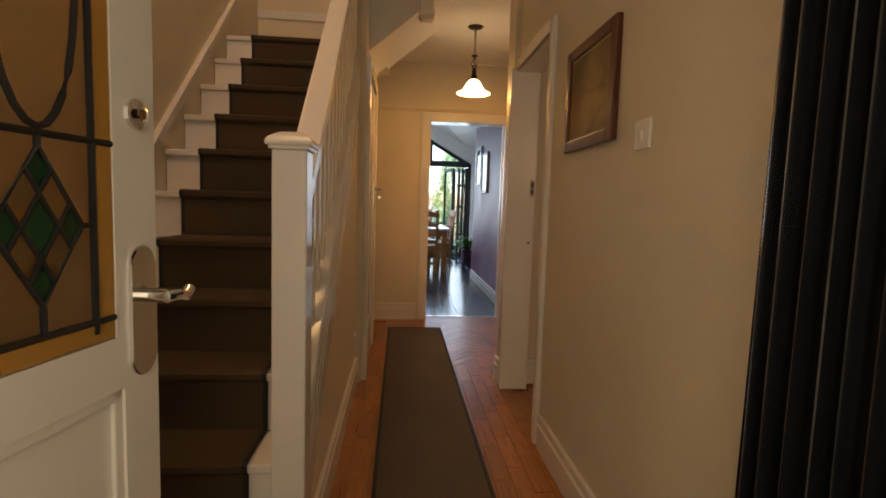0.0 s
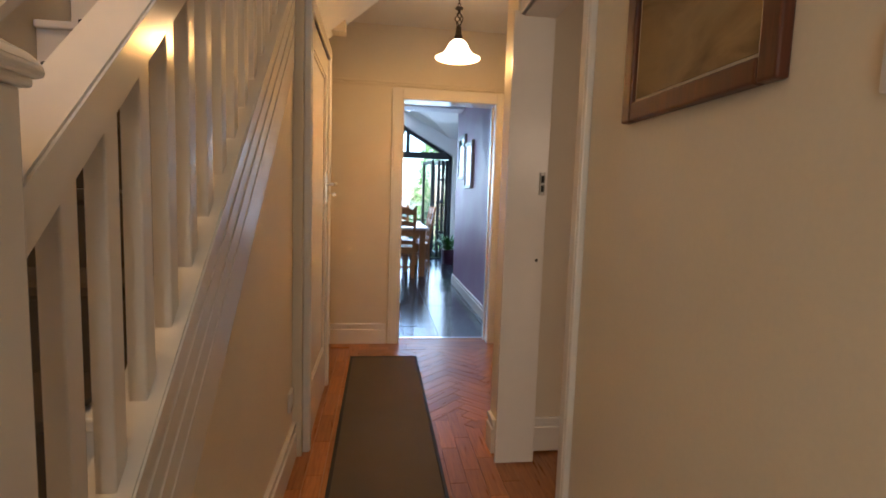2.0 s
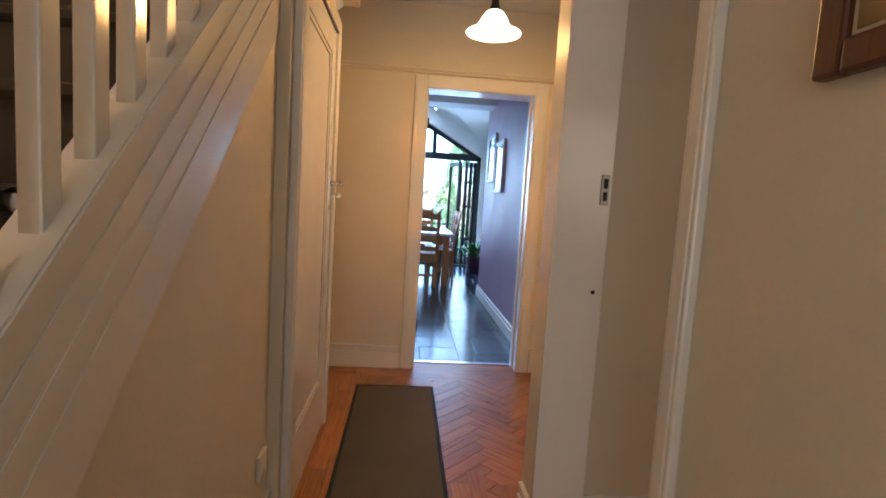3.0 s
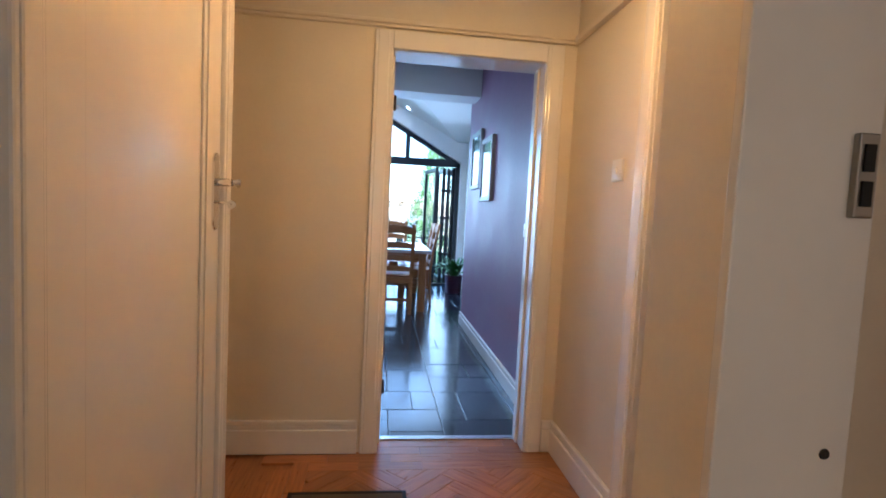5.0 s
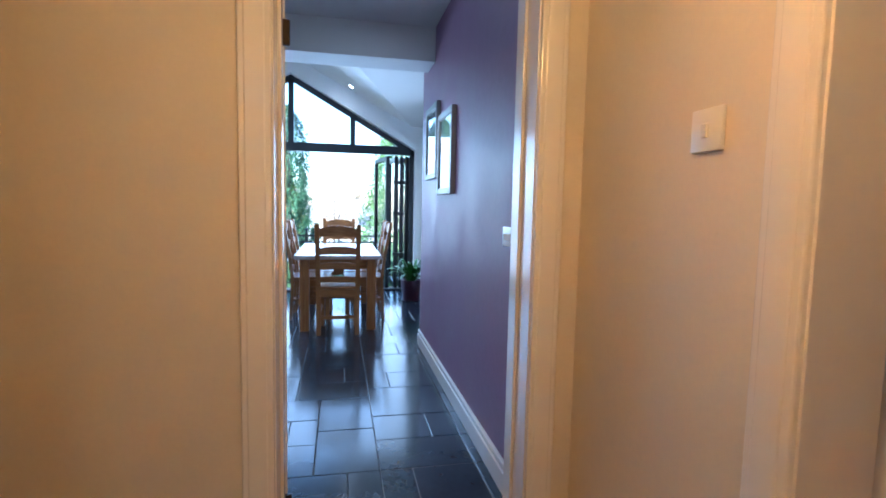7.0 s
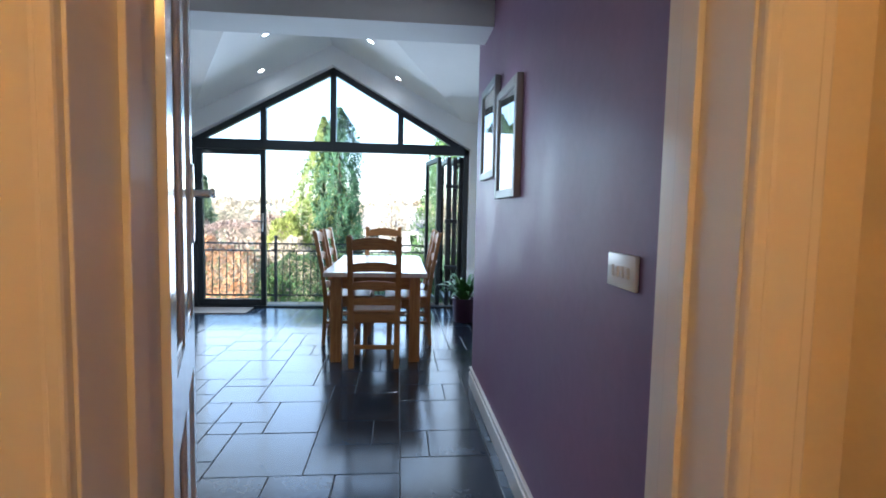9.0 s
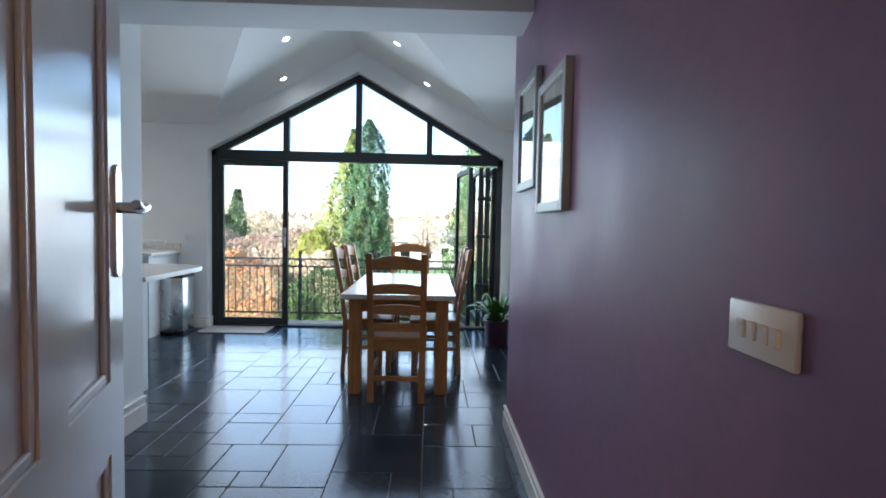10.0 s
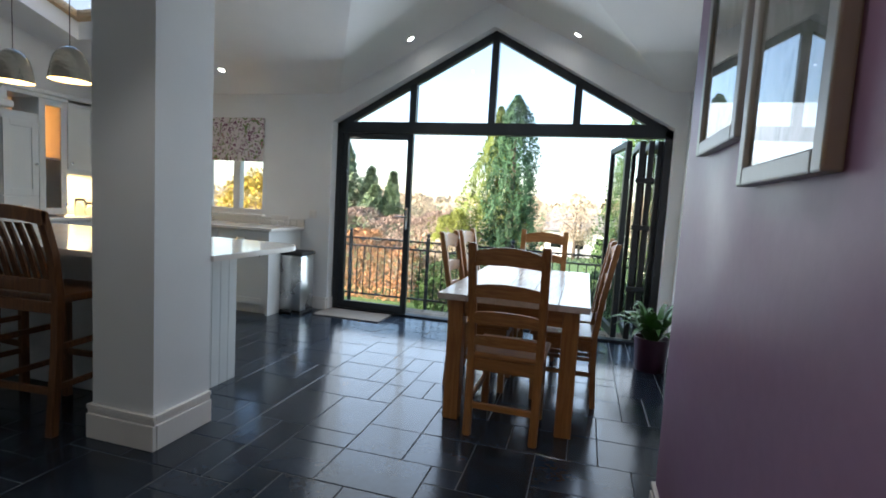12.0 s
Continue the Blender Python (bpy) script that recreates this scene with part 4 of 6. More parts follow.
def downlight(x, y, z, n):
    q = Vector((0, 0, -1)).rotation_difference(Vector(n)).to_matrix().to_4x4()
    ob = thing("downlight", Matrix.Translation((x, y, z)) @ q, "small round lit ceiling downlight", "downlight", "kitchen downlights")
    bm = nb()
    lathe(bm, [(0.031, 0.0), (0.043, 0.0), (0.043, -0.004), (0.034, -0.007), (0.031, -0.002)], 24)
    part("rim", bm, M_CHROME, ob, "", True)
    bm = nb()
    lathe(bm, [(0.0005, -0.003), (0.031, -0.003)], 20)
    part("lamp_face", bm, M_SPOT, ob)
    d = bpy.data.lights.new("downlight_beam", "SPOT")
    d.energy, d.color, d.spot_size, d.spot_blend, d.shadow_soft_size = 5.0, (1.0, 0.95, 0.88), radians(95), 0.6, 0.03
    b = new("downlight_beam", d)
    b.matrix_world = Matrix.Translation(Vector((x, y, z)) + Vector(n) * 0.03) @ Vector((0, 0, -1)).rotation_difference(Vector(n)).to_matrix().to_4x4()


NL, NR, NS = (0.487, 0, -0.874), (-0.487, 0, -0.874), (0, -0.308, -0.951)


def vault_z(x):
    return 3.22 - abs(x + 0.09) * 0.89 / 1.69


def slope_z(y):
    return 3.22 - (y - 7.9) * 0.89 / 2.9


for x, y in ((-0.86, 10.46), (-0.60, 9.64)):
    downlight(x, y, vault_z(x), NL)
for x, y in ((0.71, 10.46), (0.43, 9.66)):
    downlight(x, y, vault_z(x), NR)
for x, y in ((-2.85, 10.25), (-2.45, 9.55)):
    downlight(x, y, slope_z(y), NS)
for x, y in ((0.72, 6.88), (-0.7, 6.88)):
    downlight(x, y, CEIL_K, (0, 0, -1))

# ---- kitchen: glazed gable ----
gd = thing("garden_screen", pose(-0.09, 10.865, 0), "dark grey aluminium glazed gable screen", "glazed screen")
GY0, GY1 = 10.835, 10.905
flip = Matrix(((1, 0, 0, 0), (0, 0, -1, 0), (0, 1, 0, 0), (0, 0, 0, 1)))


def bar(name, pts, y0=GY0, y1=GY1, material=None, parent=None, label=""):
    bm = nb()
    prism(bm, pts, -y1, -y0, flip)
    return wpart(name, bm, material or M_FRAME, parent or gd, label)


LX, RX, AX, AZ = -1.805, 1.625, -0.09, 2.995
EL, ER = 2.072, 2.032
sl = (AZ - EL) / (AX - LX)
sr = (AZ - ER) / (RX - AX)
B = 0.072
bar("jamb", [(LX, 0), (LX + B, 0), (LX + B, EL), (LX, EL)])
bar("jamb", [(RX - B, 0), (RX, 0), (RX, ER), (RX - B, ER)])
bar("gable_rail", [(LX, EL - 0.01), (AX, AZ), (AX, AZ - 0.085), (LX, EL - 0.085)])
bar("gable_rail", [(AX, AZ), (RX, ER - 0.01), (RX, ER - 0.085), (AX, AZ - 0.085)])
bar("transom", [(LX + B, 1.965), (RX - B, 1.965), (RX - B, 2.045), (RX - B + 0.02, 2.085), (LX + B, 2.085)], GY0 - 0.006, GY1 + 0.006)
for x in (-0.935, -0.09, 0.745):
    top = (AZ - 0.06 - (AX - x) * sl) if x <= AX else (AZ - 0.06 - (x - AX) * sr)
    bar("mullion", [(x - 0.036, 2.08), (x + 0.036, 2.08), (x + 0.036, top), (x - 0.036, top)])
bar("sill", [(LX, -0.02), (RX, -0.02), (RX, 0.018), (LX, 0.018)], GY0, GY1 + 0.03)
for x0, x1 in ((LX + 0.1, -0.971), (-0.899, -0.126), (-0.054, 0.709), (0.781, RX - 0.1)):
    z0 = 2.085
    za = min(AZ - 0.075 - (AX - x0) * sl if x0 <= AX else AZ - 0.075 - (x0 - AX) * sr, AZ)
    zb = min(AZ - 0.075 - (AX - x1) * sl if x1 <= AX else AZ - 0.075 - (x1 - AX) * sr, AZ)
    g = bar("pane", [(x0, z0), (x1, z0), (x1, max(zb, z0 + 0.01)), (x0, max(za, z0 + 0.01))], 10.866, 10.872, M_GLASS)
    g.visible_shadow = False


def glazed_leaf(m, w, h, label, handle=0):
    ob = thing("glazed_door", m, label, "door")
    fr = 0.062
    for x0, z0, x1, z1, nm in ((0, 0, fr, h, "stile"), (w - fr, 0, w, h, "stile"), (fr, 0, w - fr, fr + 0.02, "rail"), (fr, h - fr, w - fr, h, "rail")):
        bm = nb()
        box(bm, x0, -0.026, z0, x1, 0.026, z1, bevel=0.004)
        part(nm, bm, M_FRAME, ob)
    g = part("pane", boxes((fr - 0.005, -0.005, fr, w - fr + 0.005, 0.005, h - fr)), M_GLASS, ob)
    g.visible_shadow = False
    if handle:
        bm = nb()
        box(bm, w - fr / 2 - 0.014, -0.034, 0.92, w - fr / 2 + 0.014, -0.024, 1.16, bevel=0.003)
        tube(bm, [(w - fr / 2, -0.03, 1.06), (w - fr / 2, -0.075, 1.06), (w - fr / 2 - 0.12, -0.078, 1.06)], 0.009, 8)
        part("handle", bm, M_CHROME, ob, "chrome lever on a long plate", True)
    return ob


glazed_leaf(pose(LX + B + 0.004, 10.865, 0.022), 0.815, 1.94, "dark grey framed glass door, closed", 1)
for x, a in ((1.535, 91), (1.455, 88.5), (1.375, 91)):
    glazed_leaf(pose(x, 10.93, 0.022, 0, 0, a), 0.76, 1.93, "dark grey framed folding glass door, folded back")
glazed_leaf(pose(1.255, 10.935, 0.022, 0, 0, 99), 0.76, 1.93, "dark grey framed folding glass door, folded back")
for z in (0.5, 1.1, 1.55):
    bm = nb()
    box(bm, 1.33, 10.88, z, 1.50, 10.925, z + 0.05, bevel=0.008)
    solo("folding_hinge", bm, M_FRAME, "dark grey hinge of the folding glass doors", "hinge")

# ---- kitchen: dining table and chairs ----
M_TOP = wood("limed_table_top", (0.66, 0.62, 0.57), (0.52, 0.48, 0.43), 1, 0.22, 10, 4)
tb = thing("dining_table", pose(0.555, 9.22, 0), "oak dining table with a pale limed top on square legs", "table")
for i in range(5):
    bm = nb()
    x0 = 0.14 + i * 0.166
    box(bm, x0 + 0.0006, 8.44, 0.712, x0 + 0.1654, 10.0, 0.748, bevel=0.003)
    wpart("top_board", bm, M_TOP, tb)
for x, y in ((0.19, 8.50), (0.83, 8.50), (0.19, 9.86), (0.83, 9.86)):
    bm = nb()
    box(bm, x, y, 0, x + 0.09, y + 0.09, 0.713, bevel=0.006)
    wpart("leg", bm, M_OAK, tb)
for b in ((0.28, 8.52, 0.61, 0.83, 8.545, 0.713), (0.28, 9.90, 0.61, 0.83, 9.925, 0.713), (0.21, 8.59, 0.61, 0.235, 9.86, 0.713), (0.875, 8.59, 0.61, 0.90, 9.86, 0.713)):
    bm = nb()
    box(bm, *b, bevel=0.003)
    wpart("apron", bm, M_OAK_X, tb)
M_PAD = mat("dark_seat_pad", (0.16, 0.13, 0.12), 0.85, var=0.25, fine=40, bump=0.3)


def dining_chair():
    ob = thing("dining_chair", pose(0.558, 8.545, 0, 0, 0, -1.5), "honey oak ladder back dining chair", "chair", "chairs round the table")
    bm = nb()
    box(bm, -0.205, -0.20, 0.435, 0.205, 0.215, 0.465, bevel=0.011)
    part("seat", bm, M_OAK_X, ob)
    for s in (-1, 1):
        bm = nb()
        rows = [(-0.205, 0.0), (-0.19, 0.25), (-0.185, 0.46), (-0.215, 0.70), (-0.275, 1.02), (-0.283, 1.055)]
        prev = None
        for y, z in rows:
            w = 0.022
            ring = [bm.verts.new((s * (0.178 + 0.010 * z) + dx, y + dy, z)) for dx, dy in ((-w, -0.017), (w, -0.017), (w, 0.017), (-w, 0.017))]
            if prev:
                for k in range(4):
                    bm.faces.new((prev[k], prev[(k + 1) % 4], ring[(k + 1) % 4], ring[k]))
            else:
                bm.faces.new(ring[::-1])
            prev = ring
        bm.faces.new(prev)
        bmesh.ops.bevel(bm, geom=[e for e in bm.edges], offset=0.005, segments=2, affect="EDGES")
        part("back_post", bm, M_OAK, ob)
        bm = nb()
        box(bm, s * 0.165 - 0.021, 0.155, 0, s * 0.165 + 0.021, 0.197, 0.437, bevel=0.005)
        part("leg", bm, M_OAK, ob)
        bm = nb()
        box(bm, s * 0.172 - 0.011, -0.19, 0.20, s * 0.172 + 0.011, 0.16, 0.228, bevel=0.005)
        part("stretcher", bm, M_OAK_X, ob)
        bm = nb()
        box(bm, s * 0.172 - 0.011, -0.19, 0.36, s * 0.172 + 0.011, 0.16, 0.434, bevel=0.004)
        part("seat_rail", bm, M_OAK_X, ob)
    for y, z0, z1 in ((0.165, 0.28, 0.305), (-0.198, 0.15, 0.185)):
        bm = nb()
        box(bm, -0.165, y, z0, 0.165, y + 0.02, z1, bevel=0.005)
        part("stretcher", bm, M_OAK_X, ob)
    for y in (0.172, -0.19):
        bm = nb()
        box(bm, -0.165, y, 0.36, 0.165, y + 0.02, 0.434, bevel=0.004)
        part("seat_rail", bm, M_OAK_X, ob)
    for zc, h, arch in ((0.975, 0.075, 0.03), (0.80, 0.062, 0.02), (0.655, 0.058, 0.018), (0.53, 0.05, 0.012)):
        bm = nb()
        prev = None
        for i in range(11):
            u = -1 + 2 * i / 10
            yb = -0.20 - (zc - 0.55) * 0.16 - 0.022 * (1 - u * u)
            lift = arch * (1 - u * u)
            ring = [bm.verts.new((0.172 * u, yb + dy, z)) for dy, z in ((-0.009, zc - h / 2 + lift * 0.4), (0.009, zc - h / 2 + lift * 0.4), (0.009, zc + h / 2 + lift), (-0.009, zc + h / 2 + lift))]
            if prev:
                for k in range(4):
                    bm.faces.new((prev[k], prev[(k + 1) % 4], ring[(k + 1) % 4], ring[k]))
            else:
                bm.faces.new(ring[::-1])
            prev = ring
        bm.faces.new(prev)
        part("back_slat", bm, M_OAK_X, ob, "", True)
    return ob


ch = dining_chair()
for x, y, a in ((0.265, 9.21, -90), (0.285, 9.66, -91), (0.83, 9.19, 91), (0.835, 9.66, 89.5), (0.56, 10.12, 180)):
    copy_thing(ch, pose(x, y, 0, 0, 0, a))

M_POT = mat("aubergine_ceramic", (0.055, 0.02, 0.045), 0.35, var=0.1, bump=0.05)
potted_plant("potted_plant", pose(1.495, 10.06, 0), M_POT, "leafy green plant in an aubergine pot beside the garden doors", 0.135, 0.27, 54, 0.40, 0.062, 0.24)
M_MAT = mat("beige_coir_mat", (0.20, 0.18, 0.16), 0.95, var=0.15, fine=200, bump=0.6, depth=0.004)
bm = nb()
box(bm, -1.80, 10.43, 0, -1.05, 10.80, 0.012, bevel=0.004)
dm = thing("door_mat", pose(-1.42, 10.6, 0), "beige coir door mat before the garden doors", "mat")
wpart("mat_body", bm, M_MAT, dm)

# ---- kitchen: island, stool, bin ----
M_QUARTZ = mat("white_quartz_worktop", (0.72, 0.70, 0.66), 0.12, var=0.04, fine=160, bump=0.0, gloss_var=0.03)
M_UNIT = mat("pale_grey_painted_unit", (0.60, 0.62, 0.61), 0.4, var=0.02, bump=0.04)
isl = thing("kitchen_island", pose(-2.6, 8.35, 0), "pale grey painted kitchen island", "kitchen island")
bm = nb()
box(bm, -4.0, 8.02, 0.0, -1.31, 8.56, 0.868)
wpart("body", bm, M_UNIT, isl)
for i in range(7):
    bm = nb()
    y0 = 8.025 + i * 0.0765
    box(bm, -1.31, y0 + 0.001, 0.0, -1.285, y0 + 0.0755, 0.868, bevel=0.003)
    wpart("end_board", bm, M_UNIT, isl, "tongue and groove end board")


def rounded_slab(x0, y0, x1, y1, r, z0, z1, notch=None):
    pts = [(x0, y0), (x0, y1)]
    for k in range(9):
        a = math.pi / 2 * (1 - k / 8)
        pts.append((x1 - r + r * math.cos(a), y1 - r + r * math.sin(a)))
    if notch:
        nx0, ny1 = notch
        pts += [(x1, ny1), (nx0, ny1), (nx0, y0)]
    else:
        pts += [(x1, y0)]
    bm = nb()
    prism(bm, pts[::-1], z0, z1)
    bmesh.ops.bevel(bm, geom=[e for e in bm.edges if abs(e.verts[0].co.z - e.verts[1].co.z) < 1e-5], offset=0.004, segments=2, affect="EDGES")
    return bm


wt = thing("island_worktop", pose(-2.5, 8.3, 0.868), "white polished quartz island worktop with a rounded end", "worktop")
wpart("slab", rounded_slab(-4.15, 7.70, -0.965, 8.90, 0.22, 0.868, 0.90, (-1.355, 7.965)), M_QUARTZ, wt, "", True)

M_STOOL = wood("stained_oak_stool", (0.20, 0.085, 0.03), (0.10, 0.04, 0.014), 2, 0.35)


def bar_stool(m):
    ob = thing("bar_stool", m, "stained oak bar stool with a slatted curved back", "stool", "stools at the island")
    bm = nb()
    box(bm, -0.21, -0.19, 0.65, 0.21, 0.21, 0.69, bevel=0.012)
    part("seat", bm, M_STOOL, ob)
    for s in (-1, 1):
        bm = nb()
        prev = None
        for y, z in ((-0.23, 0), (-0.20, 0.4), (-0.19, 0.69), (-0.215, 0.90), (-0.27, 1.10)):
            ring = [bm.verts.new((s * 0.195 + dx, y + dy, z)) for dx, dy in ((-0.02, -0.018), (0.02, -0.018), (0.02, 0.018), (-0.02, 0.018))]
            if prev:
                for k in range(4):
                    bm.faces.new((prev[k], prev[(k + 1) % 4], ring[(k + 1) % 4], ring[k]))
            else:
                bm.faces.new(ring[::-1])
            prev = ring
        bm.faces.new(prev)
        part("back_post", bm, M_STOOL, ob)
        bm = nb()
        box(bm, s * 0.19 - 0.02, 0.17, 0, s * 0.19 + 0.02, 0.21, 0.65, bevel=0.004)
        part("leg", bm, M_STOOL, ob)
        for z in (0.22, 0.42):
            bm = nb()
            box(bm, s * 0.19 - 0.012, -0.2, z, s * 0.19 + 0.012, 0.18, z + 0.03, bevel=0.004)
            part("stretcher", bm, M_STOOL, ob)
    for y, z0, z1 in ((-0.225, 0.20, 0.235), (0.18, 0.25, 0.285), (-0.205, 0.60, 0.66), (-0.21, 0.70, 0.77)):
        bm = nb()
        box(bm, -0.18, y, z0, 0.18, y + 0.022, z1, bevel=0.004)
        part("stretcher", bm, M_STOOL, ob)
    bm = nb()
    prev = None
    for i in range(9):
        u = -1 + i / 4
        yb, dz = -0.272 - 0.03 * (1 - u * u), 0.022 * (1 - u * u)
        ring = [bm.verts.new((0.215 * u, yb + dy, z + dz)) for dy, z in ((-0.011, 1.04), (0.011, 1.04), (0.011, 1.105), (-0.011, 1.105))]
        if prev:
            for k in range(4):
                bm.faces.new((prev[k], prev[(k + 1) % 4], ring[(k + 1) % 4], ring[k]))
        else:
            bm.faces.new(ring[::-1])
        prev = ring
    bm.faces.new(prev)
    part("crest_rail", bm, M_STOOL, ob, "", True)
    for i in range(6):
        x = -0.145 + i * 0.058
        bm = nb()
        prev = None
        for y, z in ((-0.20, 0.765), (-0.235, 0.90), (-0.29, 1.045)):
            ring = [bm.verts.new((x + dx, y + dy, z)) for dx, dy in ((-0.015, -0.006), (0.015, -0.006), (0.015, 0.006), (-0.015, 0.006))]
            if prev:
                for k in range(4):
                    bm.faces.new((prev[k], prev[(k + 1) % 4], ring[(k + 1) % 4], ring[k]))
            else:
                bm.faces.new(ring[::-1])
            prev = ring
        bm.faces.new(prev)
        part("back_slat", bm, M_STOOL, ob)
    return ob


bs = bar_stool(pose(-1.73, 7.74, 0, 0, 0, 4))
copy_thing(bs, pose(-2.45, 7.72, 0, 0, 0, -3))

M_INOX = mat("brushed_stainless_steel", (0.55, 0.55, 0.55), 0.28, metal=1.0, var=0.05, scale=2, fine=120, bump=0.03)
bn = thing("pedal_bin", pose(-2.03, 10.47, 0), "brushed steel pedal bin with a black lid", "bin")
bm = nb()
box(bm, -0.135, -0.13, 0.03, 0.135, 0.13, 0.62, bevel=0.02)
part("bin_body", bm, M_INOX, bn, "", True)
bm = nb()
box(bm, -0.142, -0.138, 0.62, 0.142, 0.138, 0.66, bevel=0.014)
part("lid", bm, M_BLACK, bn, "black plastic lid", True)
bm = nb()
box(bm, -0.138, -0.133, 0.0, 0.138, 0.133, 0.032, bevel=0.006)
part("base", bm, M_BLACK, bn)
bm = nb()
box(bm, -0.05, -0.19, 0.02, 0.05, -0.12, 0.045, bevel=0.012)
part("pedal", bm, M_BLACK, bn, "black pedal", True)

# ---- kitchen: window, blind and units ----
wi = thing("window", pose(-3.09, 10.85, 1.0), "white framed casement window over the sink", "window")
for b, nm in (((-3.52, 10.82, 1.0, -3.46, 10.89, 2.08), "frame_side"), ((-2.72, 10.82, 1.0, -2.66, 10.89, 2.08), "frame_side"), ((-3.46, 10.82, 1.0, -2.72, 10.89, 1.06), "frame_rail"), ((-3.46, 10.82, 2.02, -2.72, 10.89, 2.08), "frame_rail"), ((-3.13, 10.815, 1.06, -3.04, 10.895, 2.02), "mullion")):
    bm = nb()
    box(bm, *b, bevel=0.006)
    wpart(nm, bm, M_GLOSS, wi)
for x0, x1 in ((-3.46, -3.13), (-3.04, -2.72)):
    g = wpart("pane", boxes((x0, 10.85, 1.06, x1, 10.856, 2.02)), M_GLASS, wi)
    g.visible_shadow = False
structure("window_sill", boxes((-3.56, 10.66, 0.985, -2.62, 10.83, 1.004), bevel=0.004), M_GLOSS, "white window sill")
M_FLORAL = art_material("floral_blind_cloth", [(0.66, 0.60, 0.60), (0.16, 0.05, 0.10), (0.66, 0.60, 0.60), (0.62, 0.56, 0.55), (0.12, 0.20, 0.05), (0.42, 0.18, 0.24), (0.66, 0.60, 0.6)], 17.0)
for n in M_FLORAL.node_tree.nodes:
    if n.type == "VALTORGB":
        n.color_ramp.interpolation = "CONSTANT"
bl = thing("roman_blind", pose(-3.09, 10.70, 2.09), "floral roman blind half lowered over the window", "blind")
for i, (z0, z1, y) in enumerate(((1.86, 2.09, 10.70), (1.70, 1.87, 10.692), (1.60, 1.72, 10.684))):
    bm = nb()
    box(bm, -3.55, y - 0.012, z0, -2.64, y + 0.012, z1, bevel=0.006)
    wpart("fold", bm, M_FLORAL, bl)


def shaker(parent, x0, z0, x1, z1, y, knob=None, glassed=None):
    """A shaker front in the xz plane, facing -y at y, in the parent's own space."""
    bm = nb()
    w = 0.06
    for b in ((x0, z0, x0 + w, z1), (x1 - w, z0, x1, z1), (x0 + w, z0, x1 - w, z0 + w), (x0 + w, z1 - w, x1 - w, z1)):
        box(bm, b[0], y - 0.02, b[1], b[2], y, b[3], bevel=0.002)
    d = part("door", bm, M_UNIT, parent)
    part("door_panel" if not glassed else "glass_panel", boxes((x0 + w, y - 0.010, z0 + w, x1 - w, y - 0.004, z1 - w)), glassed or M_UNIT, d)
    if knob:
        bm = nb()
        lathe(bm, [(0.001, 0.03), (0.013, 0.027), (0.014, 0.02), (0.006, 0.012), (0.006, 0.0)], 14, pose(knob[0], y - 0.02, knob[1], 90, 0, 0))
        part("knob", bm, M_CHROME, d, "polished knob", True)
    return d


# sink run under the window
sk = thing("sink_unit", pose(-3.1, 10.70, 0), "pale grey base units under the window", "cabinet")
part("carcass", boxes((-1.45, -0.545, 0.10, 0.93, 0.015, 0.868), (-1.45, -0.49, 0.0, 0.90, 0.015, 0.10)), M_UNIT, sk)
part("end_panel", boxes((0.93, -0.57, 0.0, 0.955, 0.015, 0.868)), M_UNIT, sk)
for i in range(4):
    x0 = -1.45 + i * 0.595
    shaker(sk, x0 + 0.003, 0.11, x0 + 0.59, 0.68, -0.545, (x0 + 0.53, 0.62))
    bm = nb()
    box(bm, x0 + 0.003, -0.565, 0.69, x0 + 0.59, -0.545, 0.855, bevel=0.003)
    dr = part("drawer", bm, M_UNIT, sk)
    bm = nb()
    box(bm, x0 + 0.24, -0.59, 0.76, x0 + 0.35, -0.565, 0.79, bevel=0.008)
    part("cup_handle", bm, M_CHROME, dr, "", True)
bm = nb()
box(bm, -4.58, 10.10, 0.868, -2.10, 10.718, 0.90, bevel=0.004)
box(bm, -4.58, 10.70, 0.90, -2.10, 10.718, 0.98, bevel=0.002)
wk = thing("sink_worktop", pose(-3.3, 10.4, 0.868), "white quartz worktop with an upstand", "worktop")
wpart("slab", bm, M_QUARTZ, wk)
tp = thing("kitchen_tap", pose(-3.25, 10.60, 0.90), "chrome swan neck kitchen tap", "tap")
bm = nb()
tube(bm, [(0, 0, 0), (0, 0, 0.22), (0, -0.02, 0.28), (0, -0.07, 0.31), (0, -0.13, 0.29), (0, -0.15, 0.24)], 0.011, 10)
lathe(bm, [(0.028, 0), (0.026, 0.02), (0.014, 0.04)], 16)
part("spout", bm, M_CHROME, tp, "", True)
bm = nb()
tube(bm, [(0.01, 0, 0.06), (0.07, 0, 0.08)], 0.007, 8)
part("lever", bm, M_CHROME, tp, "", True)
rk = thing("dish_rack", pose(-2.30, 10.50, 0.90), "chrome wire rack on the worktop end", "dish rack")
for z in (0.02, 0.075):
    bm = nb()
    tube(bm, [(-0.16, -0.12, z), (0.16, -0.12, z), (0.16, 0.12, z), (-0.16, 0.12, z)], 0.004, 6, True)
    part("rail", bm, M_CHROME, rk)
for x in (-0.16, -0.08, 0.0, 0.08, 0.16):
    for y in (-0.12, 0.12):
        bm = nb()
        tube(bm, [(x, y, 0), (x, y, 0.075)], 0.003, 6)
        part("upright", bm, M_CHROME, rk)
M_CARD = mat("white_glazed_tray", (0.7, 0.68, 0.65), 0.35, var=0.05)
bm = nb()
box(bm, -2.42, 10.55, 0.925, -2.20, 10.57, 1.02, bevel=0.01)
solo("white_dish", bm, M_CARD, "white dish standing in the wire rack", "dish")

